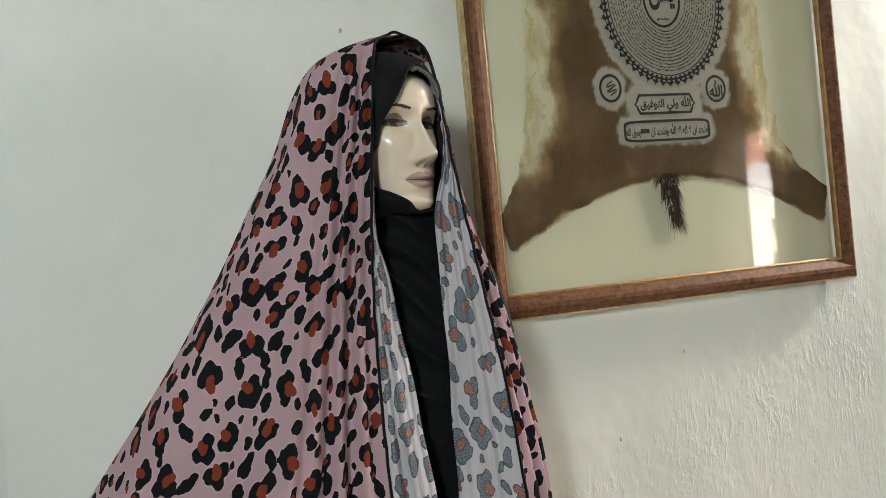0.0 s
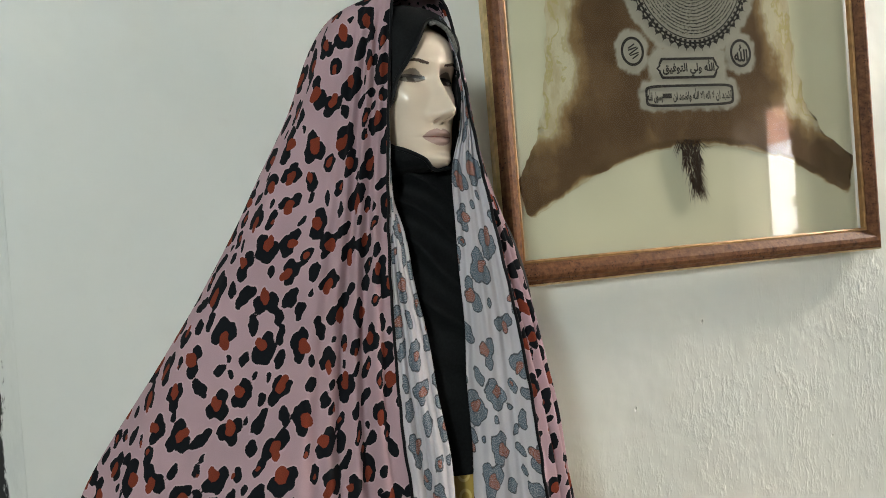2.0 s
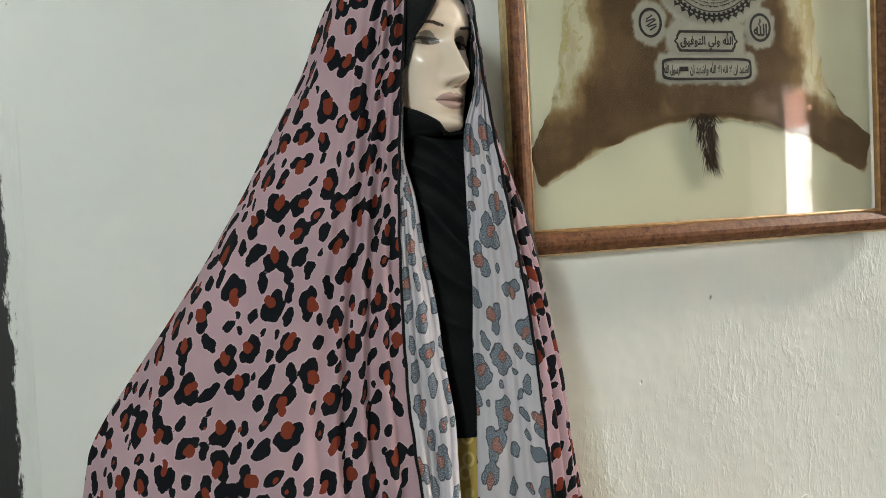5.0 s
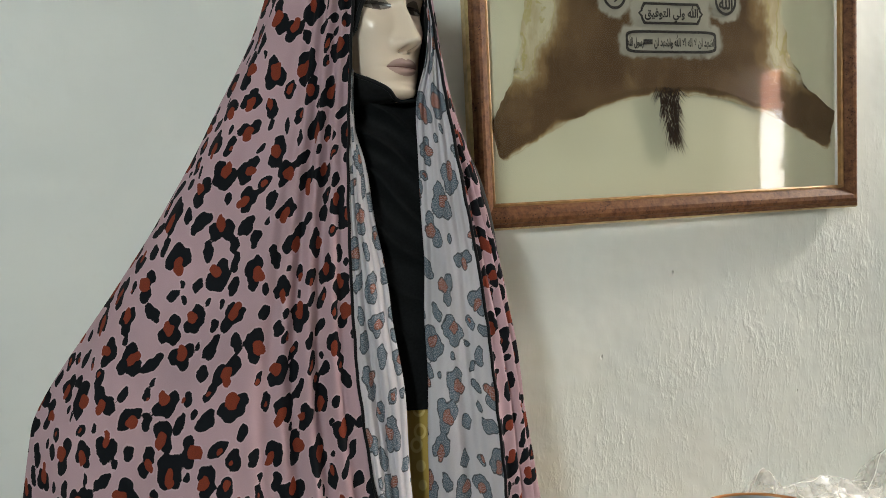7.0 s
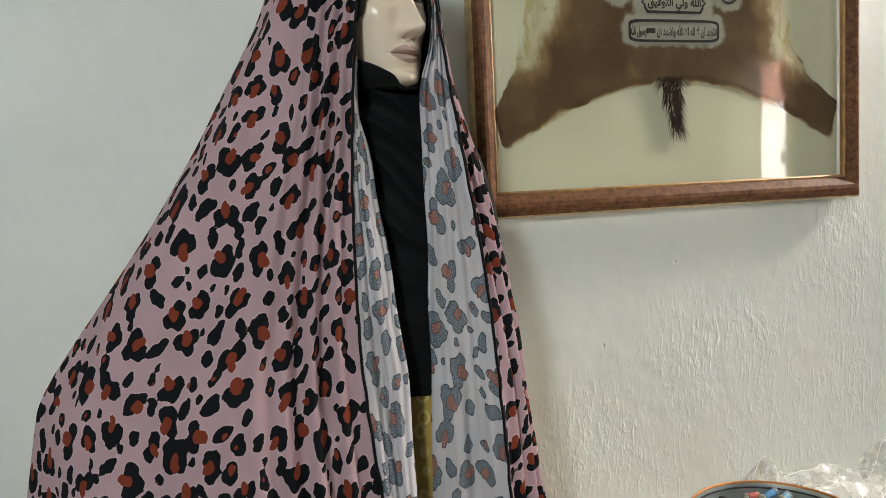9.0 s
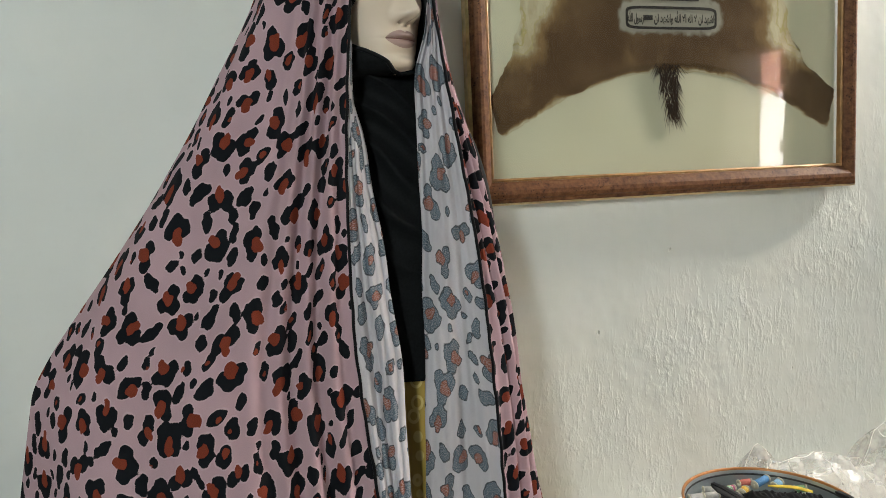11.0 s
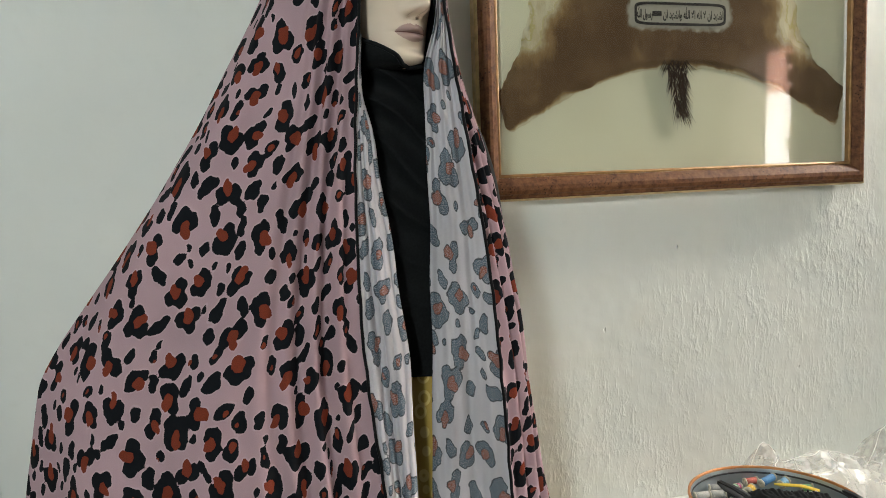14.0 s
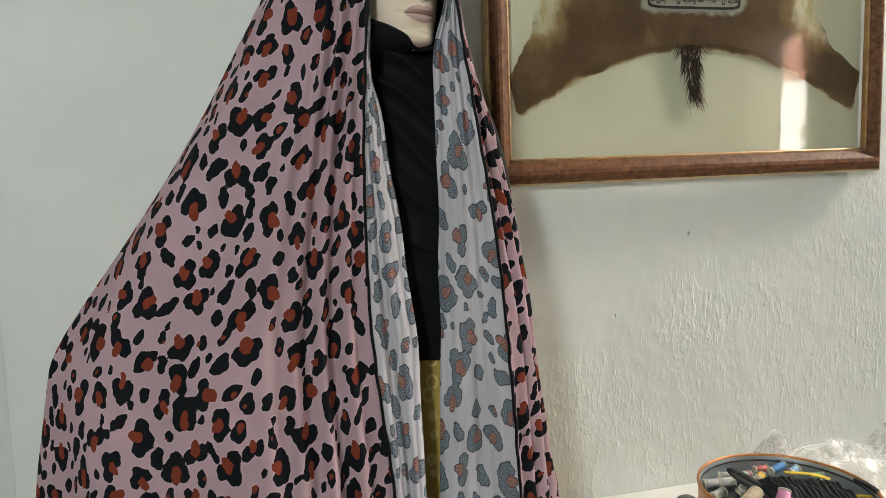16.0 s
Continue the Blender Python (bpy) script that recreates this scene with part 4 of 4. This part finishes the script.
# oval medallion: scalloped border, lines of small script that cannot be read, drawn as bars
bm = bmesh.new()
oval_band(bm, MED, 0.127, 0.158, 0.0022)
oval_band(bm, MED, 0.141, 0.172, 0.0016)
for k in range(150):
    t = 2 * math.pi * k / 150
    dash(bm, MED[0] + 0.134 * math.cos(t), MED[1] + 0.165 * math.sin(t), 0.0028 if k % 2 else 0.0019, 0.0058, t + math.pi / 2 * (k % 2))
for k in range(52):
    t = 2 * math.pi * k / 52
    o = Vector((math.cos(t), math.sin(t)))
    s = Vector((-o.y, o.x))
    base = Vector((MED[0] + 0.1405 * o.x, MED[1] + 0.1715 * o.y))
    pts = [base + s * 0.0065, base + s * 0.004 + o * 0.004, base + s * 0.0012 + o * 0.0055, base + o * 0.011, base - s * 0.0012 + o * 0.0055, base - s * 0.004 + o * 0.004, base - s * 0.0065]
    ink_quad(bm, [tuple(p) for p in pts])
part("medallion_border", bm, M_INK, picture, "black scalloped border of the oval medallion", smooth=False)
bm = bmesh.new()
rng = random.Random(11)
for line in range(13):
    rx, rz = 0.052 + 0.0056 * line, 0.068 + 0.0066 * line
    t = rng.random()
    while t < 2 * math.pi + 0.4:
        w = rng.uniform(0.0016, 0.0052)
        r = math.hypot(rx * math.cos(t), rz * math.sin(t))
        j = rng.uniform(-0.0007, 0.0007)
        turn = math.atan2(rz * math.cos(t), -rx * math.sin(t))
        dash(bm, MED[0] + (rx + j) * math.cos(t), MED[1] + (rz + j) * math.sin(t), w, rng.uniform(0.0006, 0.0011), turn + rng.uniform(-0.12, 0.12))
        if rng.random() < 0.6:
            dash(bm, MED[0] + (rx + 0.0024) * math.cos(t), MED[1] + (rz + 0.0024) * math.sin(t), 0.0008, 0.0007, turn)
        if rng.random() < 0.4:
            dash(bm, MED[0] + (rx + 0.001) * math.cos(t), MED[1] + (rz + 0.001) * math.sin(t), 0.0005, 0.0018, turn + 0.2)
        t += (2 * w + rng.uniform(0.0008, 0.0022)) / r
part("script_lines", bm, M_INK, picture, "rings of fine black script", smooth=False)
bm = bmesh.new()
oval_band(bm, (MED[0] - 0.003, 0.472), 0.044, 0.058, 0.0052)
for k in range(5):
    dash(bm, MED[0] - 0.015 + 0.006 * k, 0.4305 + 0.0012 * (k % 2), 0.0021, 0.0015 + 0.0008 * (k % 3 == 0), 0.5 - 0.4 * (k % 3))
centre = part("centre_ring", bm, M_INK, picture, smooth=False)
part("lettering", writing("\uFEB2\uFEF3", MED[0] - 0.003, 0.474, 0.060, 0.050), M_INK, centre, "large black letters in the medallion", smooth=False)
# two small ovals: one word each
for x, z, word in ((0.784, 0.295, ""), (1.029, 0.289, "\uFDF2")):
    bm = bmesh.new()
    oval_band(bm, (x, z), 0.0250, 0.0280, 0.0052, 48)
    if not word:
        for k in range(5):
            dash(bm, x - 0.002 + 0.002 * k, z + 0.010 - 0.005 * k, 0.012 - 0.002 * abs(k - 2), 0.0013, 0.55 - 0.25 * (k % 2))
    oval = part("small_oval", bm, M_INK, picture, "small black oval with one word", smooth=False)
    if word:
        part("lettering", writing(word, x, z, 0.032, 0.034), M_INK, oval, smooth=False)
# upper cartouche with notched ends
bm = bmesh.new()
u = [(-0.072, 0.0), (-0.066, 0.006), (-0.066, 0.010), (-0.060, 0.0205), (0.060, 0.0205), (0.066, 0.010), (0.066, 0.006), (0.072, 0.0), (0.066, -0.006), (0.066, -0.010), (0.060, -0.0205), (-0.060, -0.0205), (-0.066, -0.010), (-0.066, -0.006)]
for k in range(len(u)):
    (a, b), (c2, d2) = u[k], u[(k + 1) % len(u)]
    ink_quad(bm, [(0.905 + a, 0.2615 + b), (0.905 + c2, 0.2615 + d2), (0.905 + c2 * 0.94, 0.2615 + d2 * 0.76), (0.905 + a * 0.94, 0.2615 + b * 0.76)])
cartouche = part("cartouche", bm, M_INK, picture, "black notched cartouche line", smooth=False)
part("lettering", writing("\uFED6\uFEF4\uFED3\uFEEE\uFE98\uFEDF\uFE8D \uFEF2\uFEDF\uFEED \uFDF2", 0.906, 0.2615, 0.118, 0.032), M_INK, cartouche, "line of black letters", smooth=False)
# lower cartouche
bm = bmesh.new()
oval_band(bm, (0.9055, 0.2085), 0.1005, 0.0215, 0.0050, 120, 7.0)
dash(bm, 0.853, 0.2085, 0.010, 0.0045)
cartouche = part("cartouche", bm, M_INK, picture, "black rounded cartouche line", smooth=False)
part("lettering", writing("\uFEE5\uFE8D \uFEAA\uFEEC\uFEB7\uFE8D\uFEED \uFDF2 \uFEFB\uFE8D \uFEEA\uFEDF\uFE8D \uFEFB \uFEE5\uFE8D \uFEAA\uFEEC\uFEB7\uFE8D", 0.933, 0.2085, 0.134, 0.027), M_INK, cartouche, "line of black letters", smooth=False)
part("lettering", writing("\uFDF2 \uFEDD\uFEEE\uFEB3\uFEAD", 0.826, 0.2085, 0.034, 0.027), M_INK, cartouche, "line of black letters", smooth=False)

# ---- sewing tin on the table ----
TIN = (0.915, 1.000)
RIM = EYE - 0.640
M_COPPER = plain("copper_lacquer", (0.46, 0.19, 0.060), 0.40, 0.35, grain=40, spread=0.15)
M_TIN = plain("bare_tin", (0.46, 0.52, 0.54), 0.42, 0.6, grain=25, spread=0.12)
tin = thing("sewing_tin", "round copper lacquered tin full of sewing thread", "tin", (*TIN, TZ))
R = 0.140
can = part("can", lathe([(0.0, TZ + 0.001), (R - 0.004, TZ + 0.001), (R - 0.001, TZ + 0.004), (R, TZ + 0.01), (R, RIM - 0.012), (R + 0.0015, RIM - 0.009), (R + 0.0015, RIM - 0.004)], (*TIN, 0), sides=72), M_COPPER, tin)
part("rim", lathe([(R + 0.0015, RIM - 0.005), (R + 0.0028, RIM - 0.003), (R + 0.0026, RIM), (R + 0.0006, RIM + 0.0012), (R - 0.0016, RIM), (R - 0.002, RIM - 0.004)], (*TIN, 0), sides=72), M_COPPER, can, "rolled copper coloured rim")
part("inside", lathe([(R - 0.002, RIM - 0.003), (R - 0.0035, RIM - 0.010), (R - 0.003, RIM - 0.013), (R - 0.003, TZ + 0.004), (0.0, TZ + 0.004)], (*TIN, 0), sides=72), M_TIN, tin, "bare grey metal inside")


# near-black ring round the inside, just below the rim
part("dark_ring", lathe([(R - 0.0030, RIM - 0.0085), (R - 0.0042, RIM - 0.0095), (R - 0.0042, RIM - 0.0118), (R - 0.0028, RIM - 0.0125)], (*TIN, 0), sides=72), plain("near_black", (0.03, 0.032, 0.034), 0.5), can, "thin dark ring below the rim")


def colour_of(name, c, rough=0.6):
    return plain(name, c, rough, grain=120, spread=0.15)


M_CORE = colour_of("spool_plastic", (0.62, 0.58, 0.46), 0.4)


def thread(colour):
    """Wound thread: fine rings across the spool."""
    m = material("thread", 0.6)
    n = Net(m)
    w = n.put("ShaderNodeTexWave", Vector=n.coords(scale=(1, 1, 1)), Scale=260.0, Distortion=1.5)
    w.bands_direction = "Z"
    n.base(n.mix(w.outputs["Fac"], tuple(c * 0.72 for c in colour), colour))
    n.bump(w.outputs["Fac"], 0.5, 0.0006)
    return m


def spool(at, turn, colour, h=0.045, r=0.011, cone=0.0, label="spool"):
    """A reel of thread: core with two flanges, wound thread, a hole at each end."""
    h, r, cone = h * 0.60, r * 0.62, cone * 0.62
    at = (at[0], at[1], at[2] - 0.003)
    ob = thing("thread_spool", label, "thread spool", at, "spools in the tin")
    q = Matrix.Translation(at) @ turn.to_4x4()
    core = lathe([(0.0025, -h / 2 + 0.004), (0.0025, -h / 2), (r + 0.001, -h / 2), (r + 0.0012, -h / 2 + 0.002), (r * 0.6, -h / 2 + 0.0022), (r * 0.6 - cone, h / 2 - 0.0022), (r * (1 - cone) + 0.0008 - cone, h / 2 - 0.002), (r + 0.0005 - cone, h / 2), (0.004, h / 2), (0.004, h / 2 - 0.006), (0.0, h / 2 - 0.006)], (0, 0, 0), sides=20)
    wound = lathe([(r * 0.6, -h / 2 + 0.0025), (r, -h / 2 + 0.0035), (r * 1.02, -h / 4), (r - cone * 0.9, h / 2 - 0.0035), (r * 0.5, h / 2 - 0.0025)], (0, 0, 0), sides=20)
    for nm, b, mt in (("core", core, M_CORE), ("thread", wound, thread(colour))):
        p = new(nm, finish(nm, b, mt))
        p.parent = ob
    ob.rotation_euler = turn.to_euler()
    return ob


def lie(yaw, tilt=90.0):
    return Euler((radians(tilt), 0, radians(yaw))).to_matrix()


FILL = RIM - 0.026
bm = lathe([(0.0, FILL - 0.03), (R - 0.006, FILL - 0.03), (R - 0.006, FILL - 0.018), (R * 0.5, FILL - 0.010), (0.0, FILL - 0.008)], (*TIN, 0), sides=48)
for v in bm.verts:
    v.co.z += 0.006 * noise.noise(v.co * 40)
solo("thread_waste", bm, colour_of("dark_fabric", (0.03, 0.03, 0.035), 0.9), "dark cloth scraps and thread filling the tin", "scraps", "stuff")
tx, ty = TIN
spool((tx - 0.094, ty + 0.052, FILL + 0.006), lie(110, 86), (0.80, 0.80, 0.76), 0.05, 0.013, label="white thread spool with a green end")
spool((tx - 0.058, ty + 0.040, FILL + 0.014), lie(60, 35), (0.82, 0.80, 0.74), 0.022, 0.011, label="small white thread reel standing tilted")
spool((tx - 0.075, ty + 0.098, FILL + 0.004), lie(80, 88), (0.55, 0.54, 0.52), 0.05, 0.012, label="pale grey thread spool")
spool((tx - 0.042, ty + 0.098, FILL + 0.002), lie(60, 80), (0.62, 0.60, 0.56), 0.05, 0.012, label="silver grey thread spool")
spool((tx - 0.080, ty - 0.008, FILL + 0.020), lie(120, 84), (0.56, 0.44, 0.30), 0.100, 0.019, label="long beige thread spool lying in the tin")
spool((tx + 0.012, ty + 0.080, FILL + 0.010), lie(120, 88), (0.78, 0.48, 0.06), 0.035, 0.012, label="golden yellow thread spool lying down")
spool((tx - 0.014, ty + 0.090, FILL + 0.012), lie(110, 88), (0.42, 0.66, 0.44), 0.026, 0.011, label="light green thread spool")
spool((tx - 0.020, ty + 0.060, FILL + 0.010), lie(135, 86), (0.58, 0.76, 0.56), 0.05, 0.010, label="pale green thread spool")
spool((tx + 0.002, ty + 0.108, FILL + 0.004), lie(95, 90), (0.55, 0.10, 0.22), 0.045, 0.010, label="crimson thread spool lying down")
spool((tx - 0.062, ty - 0.062, FILL + 0.036), lie(128, 42), (0.72, 0.30, 0.50), 0.078, 0.021, 0.006, label="pink thread cone standing tilted")
spool((tx + 0.066, ty + 0.100, FILL + 0.012), lie(105, 84), (0.10, 0.30, 0.60), 0.065, 0.011, label="bright blue thread spool")
spool((tx + 0.084, ty + 0.078, FILL + 0.014), lie(100, 70), (0.30, 0.55, 0.78), 0.030, 0.012, label="sky blue thread reel")
spool((tx - 0.075, ty - 0.004, FILL + 0.002), lie(100, 84), (0.05, 0.10, 0.42), 0.05, 0.012, label="navy blue thread spool")
spool((tx + 0.098, ty + 0.030, FILL + 0.008), lie(75, 88), (0.55, 0.62, 0.50), 0.04, 0.010, label="grey green thread spool")
spool((tx + 0.085, ty + 0.005, FILL + 0.006), lie(60, 85), (0.70, 0.68, 0.60), 0.04, 0.010, label="off-white thread spool lying down")
spool((tx + 0.095, ty - 0.035, FILL + 0.002), lie(70, 85), (0.60, 0.58, 0.50), 0.04, 0.010, label="cream thread spool lying down")


def ribbon(name, pts, wide, mat, label, teeth=False, category="zip"):
    """A flat strip along points, with rows of small teeth for a zip."""
    c = spline([tuple(p) for p in pts], 60)
    ob = thing(name, label, category, tuple(c[30]))
    rows = []
    for k, p in enumerate(c):
        d = Vector(c[min(k + 1, 60)]) - Vector(c[max(k - 1, 0)])
        s = d.cross(Vector((0, 0, 1))).normalized() * wide * (0.35 + 0.65 * min(1, k / 14))
        rows.append([Vector(p) + s * a + Vector((0, 0, 0.001 * math.cos(a * 3))) for a in (-1, -0.5, 0, 0.5, 1)])
    tape = thick(part("tape", sheet(rows), mat, ob), 0.0012)
    if teeth:
        b2 = bmesh.new()
        for k in range(2, 60):
            p, nxt = Vector(c[k]), Vector(c[k - 1])
            for f in (0.0, 0.5):
                box(b2, p * (1 - f) + nxt * f - Vector((0.0040, 0.0006, -0.0008)), p * (1 - f) + nxt * f + Vector((0.0040, 0.0006, 0.0038)))
        part("teeth", b2, mat, tape, smooth=False)
    return ob


M_ZIP = colour_of("black_tape", (0.014, 0.014, 0.016), 0.7)
ribbon("zip", [(tx - 0.066, ty + 0.066, FILL + 0.038), (tx - 0.054, ty + 0.045, FILL + 0.032), (tx - 0.040, ty + 0.020, FILL + 0.022), (tx - 0.030, ty + 0.005, FILL + 0.010)], 0.017, M_ZIP, "black zip sticking up among the spools", True)
ribbon("zip", [(tx - 0.050, ty + 0.030, FILL + 0.016), (tx - 0.045, ty + 0.010, FILL + 0.018), (tx - 0.050, ty - 0.02, FILL + 0.010)], 0.012, M_ZIP, "black zip lying among the spools", True)
ribbon("measuring_tape", [(tx + 0.060, ty + 0.075, FILL + 0.012), (tx + 0.095, ty + 0.050, FILL + 0.014), (tx + 0.118, ty + 0.030, FILL + 0.010)], 0.006, colour_of("yellow_tape", (0.72, 0.52, 0.05)), "yellow measuring tape among the spools", category="tape")
ribbon("measuring_tape", [(tx + 0.080, ty - 0.028, FILL + 0.008), (tx + 0.108, ty - 0.036, FILL + 0.010), (tx + 0.130, ty - 0.046, FILL + 0.010)], 0.004, colour_of("yellow_tape", (0.72, 0.52, 0.05)), "yellow measuring tape end in the tin", category="tape")
ribbon("comb", [(tx + 0.118, ty - 0.022, FILL + 0.030), (tx + 0.124, ty - 0.042, FILL + 0.028), (tx + 0.126, ty - 0.062, FILL + 0.024)], 0.006, M_ZIP, "small black comb at the tin's side", True, "comb")


def lace_bundle():
    """Gathered black lace: a ribbed heap with a scalloped, beaded edge."""
    ob = thing("black_lace", "bundle of gathered black lace with a beaded edge", "lace", (tx + 0.045, ty + 0.02, FILL + 0.02))
    rows = []
    for i in range(40):
        a = i / 39
        r = []
        for j in range(90):
            b = j / 89
            x = tx - 0.040 + 0.140 * b
            y = ty + 0.050 - 0.030 * b - 0.095 * a + 0.006 * noise.noise((b * 5, a * 4, 1))
            z = FILL + 0.002 + (0.036 * math.sin(math.pi * min(1, 0.18 + a * 0.9)) * (1 - 0.55 * b) * min(1, b * 6 + 0.15)) + 0.0028 * math.sin(b * 95 + 2 * a) + 0.007 * noise.noise((b * 7, a * 6, 8))
            r.append(Vector((x, y, z)))
        rows.append(r)
    lace_cloth = thick(part("lace_cloth", sheet(rows), M_ZIP, ob), 0.001)
    b2 = bmesh.new()
    for j in range(0, 90, 2):
        bmesh.ops.create_icosphere(b2, subdivisions=1, radius=0.0023, matrix=Matrix.Translation(rows[2][j] + Vector((0, 0, 0.001))))
    part("beaded_edge", b2, colour_of("black_bead", (0.03, 0.028, 0.035), 0.25), lace_cloth)


lace_bundle()
spool((tx - 0.108, ty + 0.015, FILL + 0.006), lie(95, 84), (0.05, 0.16, 0.08), 0.05, 0.012, label="dark green thread spool lying down")
spool((tx - 0.030, ty + 0.118, FILL + 0.004), lie(70, 86), (0.45, 0.44, 0.42), 0.045, 0.010, label="grey thread spool lying down")
spool((tx + 0.045, ty + 0.118, FILL + 0.006), lie(85, 88), (0.62, 0.16, 0.12), 0.045, 0.010, label="brick red thread spool lying down")
spool((tx + 0.112, ty + 0.052, FILL + 0.010), lie(60, 80), (0.20, 0.42, 0.22), 0.035, 0.011, label="grass green thread reel lying down")
# a steel bowl-shaped cap beside the tin
bm = lathe([(0.0, TZ + 0.028), (0.010, TZ + 0.0275), (0.018, TZ + 0.023), (0.023, TZ + 0.014), (0.025, TZ + 0.002), (0.027, TZ + 0.0005)], (0.848, 1.180, 0), sides=32)
solo("metal_cap", bm, plain("dull_steel", (0.10, 0.11, 0.12), 0.5, 0.4, grain=25, spread=0.2), "small rounded grey metal cap on the table", "cap")

# ---- crumpled clear plastic bag behind the tin ----
m = material("clear_polythene", 0.24)
net = Net(m)
v = net.coords()
crumple = net.noise(v, 22, 4, 0.55)
out = m.node_tree.nodes["Material Output"]
net.base((0.80, 0.79, 0.76))
net.bump(crumple, 0.4, 0.005)
mixer = net.put("ShaderNodeMixShader")
net.feed(mixer, "0", net.math("MULTIPLY_ADD", net.step(crumple, 0.35, 0.7), 0.40, 0.17))
m.node_tree.links.new(net.put("ShaderNodeBsdfTransparent").outputs[0], mixer.inputs[1])
m.node_tree.links.new(net.b.outputs[0], mixer.inputs[2])
m.node_tree.links.new(mixer.outputs[0], out.inputs[0])
M_BAG = m
# plain white that stands for light caught on the plastic's folds
M_GLINT = plain("fold_glint", (0.86, 0.85, 0.82), 0.2, grain=80, spread=0.05)


def bag(name, x0, x1, y0, y1, ridge, seed, label):
    """A slack bag: a folded sheet with sharp creases that rises to a ragged ridge."""
    rows = []
    for i in range(19):
        a = i / 18
        r = []
        for j in range(44):
            b = j / 43
            x = x0 + (x1 - x0) * b
            h = curve_at(ridge, b)
            up = 1 - abs(2 * a - 1) ** 1.5
            y = y0 + (y1 - y0) * a
            k = 0.0
            for o, (f, g) in enumerate(((6, 0.022), (13, 0.007), (29, 0.0015))):
                k += g * (1 - 2 * abs(noise.noise((x * f, y * f * 1.6, seed + o))))
            z = TZ + 0.002 + max(0.0, h * up + (k - 0.012) * min(1, up * 2))
            r.append(Vector((x + 0.012 * noise.noise((b * 9, a * 7, seed)), y + 0.010 * noise.noise((a * 8, b * 8, seed + 2)), z)))
        rows.append(r)
    ob = solo(name, sheet(rows), M_BAG, label, "plastic bag", smooth=False)
    # thin white tubes laid along the folds as painted highlights
    part("crease", tube([p + Vector((0, 0, 0.0006)) for p in rows[9]], 0.0009, 5), M_GLINT, ob, "white line along a fold, put in for its glint")
    for j in (5, 13, 24, 35):
        part("crease", tube([rows[i][j + (i % 3 == 0)] + Vector((0, 0, 0.0006)) for i in range(2, 12)], 0.0007, 5), M_GLINT, ob, "white line along a fold, put in for its glint")
    return ob


bag("plastic_bag", 1.02, 1.36, 1.13, 1.265, [(0.0, 0.05), (0.10, 0.112), (0.15, 0.095), (0.22, 0.068), (0.35, 0.072), (0.60, 0.068), (1.0, 0.03)], 3.0, "crumpled clear plastic bag lying on the table")
bag("plastic_bag", 1.30, 1.66, 1.10, 1.270, [(0.0, 0.05), (0.12, 0.115), (0.4, 0.135), (0.8, 0.12), (1.0, 0.05)], 9.0, "heap of crumpled clear plastic bags against the wall")

# ---- outside the doorway: a brick wall across the lane ----
solo("ground", box(bmesh.new(), (-40, -40, -0.25), (40, 40, -0.16)), plain("earth", (0.25, 0.20, 0.15), 0.9, grain=3), "bare earth outside the house", "ground", "structure", smooth=False)
M_BRICK = material("brick", 0.85)
net = Net(M_BRICK)
info = net.put("ShaderNodeObjectInfo")
net.base(net.mix(net.noise(net.coords(), 25, 4), net.ramp(info.outputs["Random"], [(0.0, (0.46, 0.20, 0.13)), (1.0, (0.66, 0.38, 0.28))]), (0.60, 0.33, 0.24)))
M_MORTAR = plain("mortar", (0.80, 0.76, 0.70), 0.9)
lane_wall = tagged(new("lane_wall", finish("lane_wall", box(bmesh.new(), (5.66, -9.0, -0.16), (5.86, 2.0, 3.6)), M_MORTAR, False)), "sunlit red brick wall across the lane", "wall", kind="structure")
brick = finish("brick", box(bmesh.new(), (-0.012, -0.104, -0.026), (0.0, 0.104, 0.026), 0.003), M_BRICK, False)
for row in range(16):
    for col in range(12):
        b = new("brick", brick)
        b.location = (5.659, -5.2 + 0.235 * col + 0.117 * (row % 2), 2.215 + 0.067 * row)
        b.parent = lane_wall
solo("whitewash", box(bmesh.new(), (5.640, -9.0, -0.16), (5.657, 2.0, 2.17), 0.004), plain("limewash", (0.86, 0.85, 0.82), 0.8, grain=6), "white limewashed lower part of the lane wall", "wall", "structure", smooth=False)
# out of view: slab added only to stop sun entering the window
solo("sun_blocker", box(bmesh.new(), (-2.3, -3.0, 2.95), (2.2, -2.2, 3.05), 0.01), M_CEIL, "unseen slab added to keep the sun out of the south window", "hood", "structure", smooth=False)
# broken brick ends that stand out of the unplastered door jamb
jamb_rng = random.Random(8)
jamb = tagged(new("door_jamb", finish("door_jamb", box(bmesh.new(), (X1 + 0.05, -0.128, 0.0), (X1 + T - 0.02, -0.1255, 1.955)), M_MORTAR, False)), "rough unplastered jamb of the doorway", "jamb", kind="structure")
for row in range(26):
    b = new("brick", brick)
    b.rotation_euler = (0, 0, -math.pi / 2)
    b.location = (X1 + 0.10, -0.128 - jamb_rng.choice((0.0, 0.0, 0.012, 0.03)), 0.05 + 0.073 * row)
    b.parent = jamb
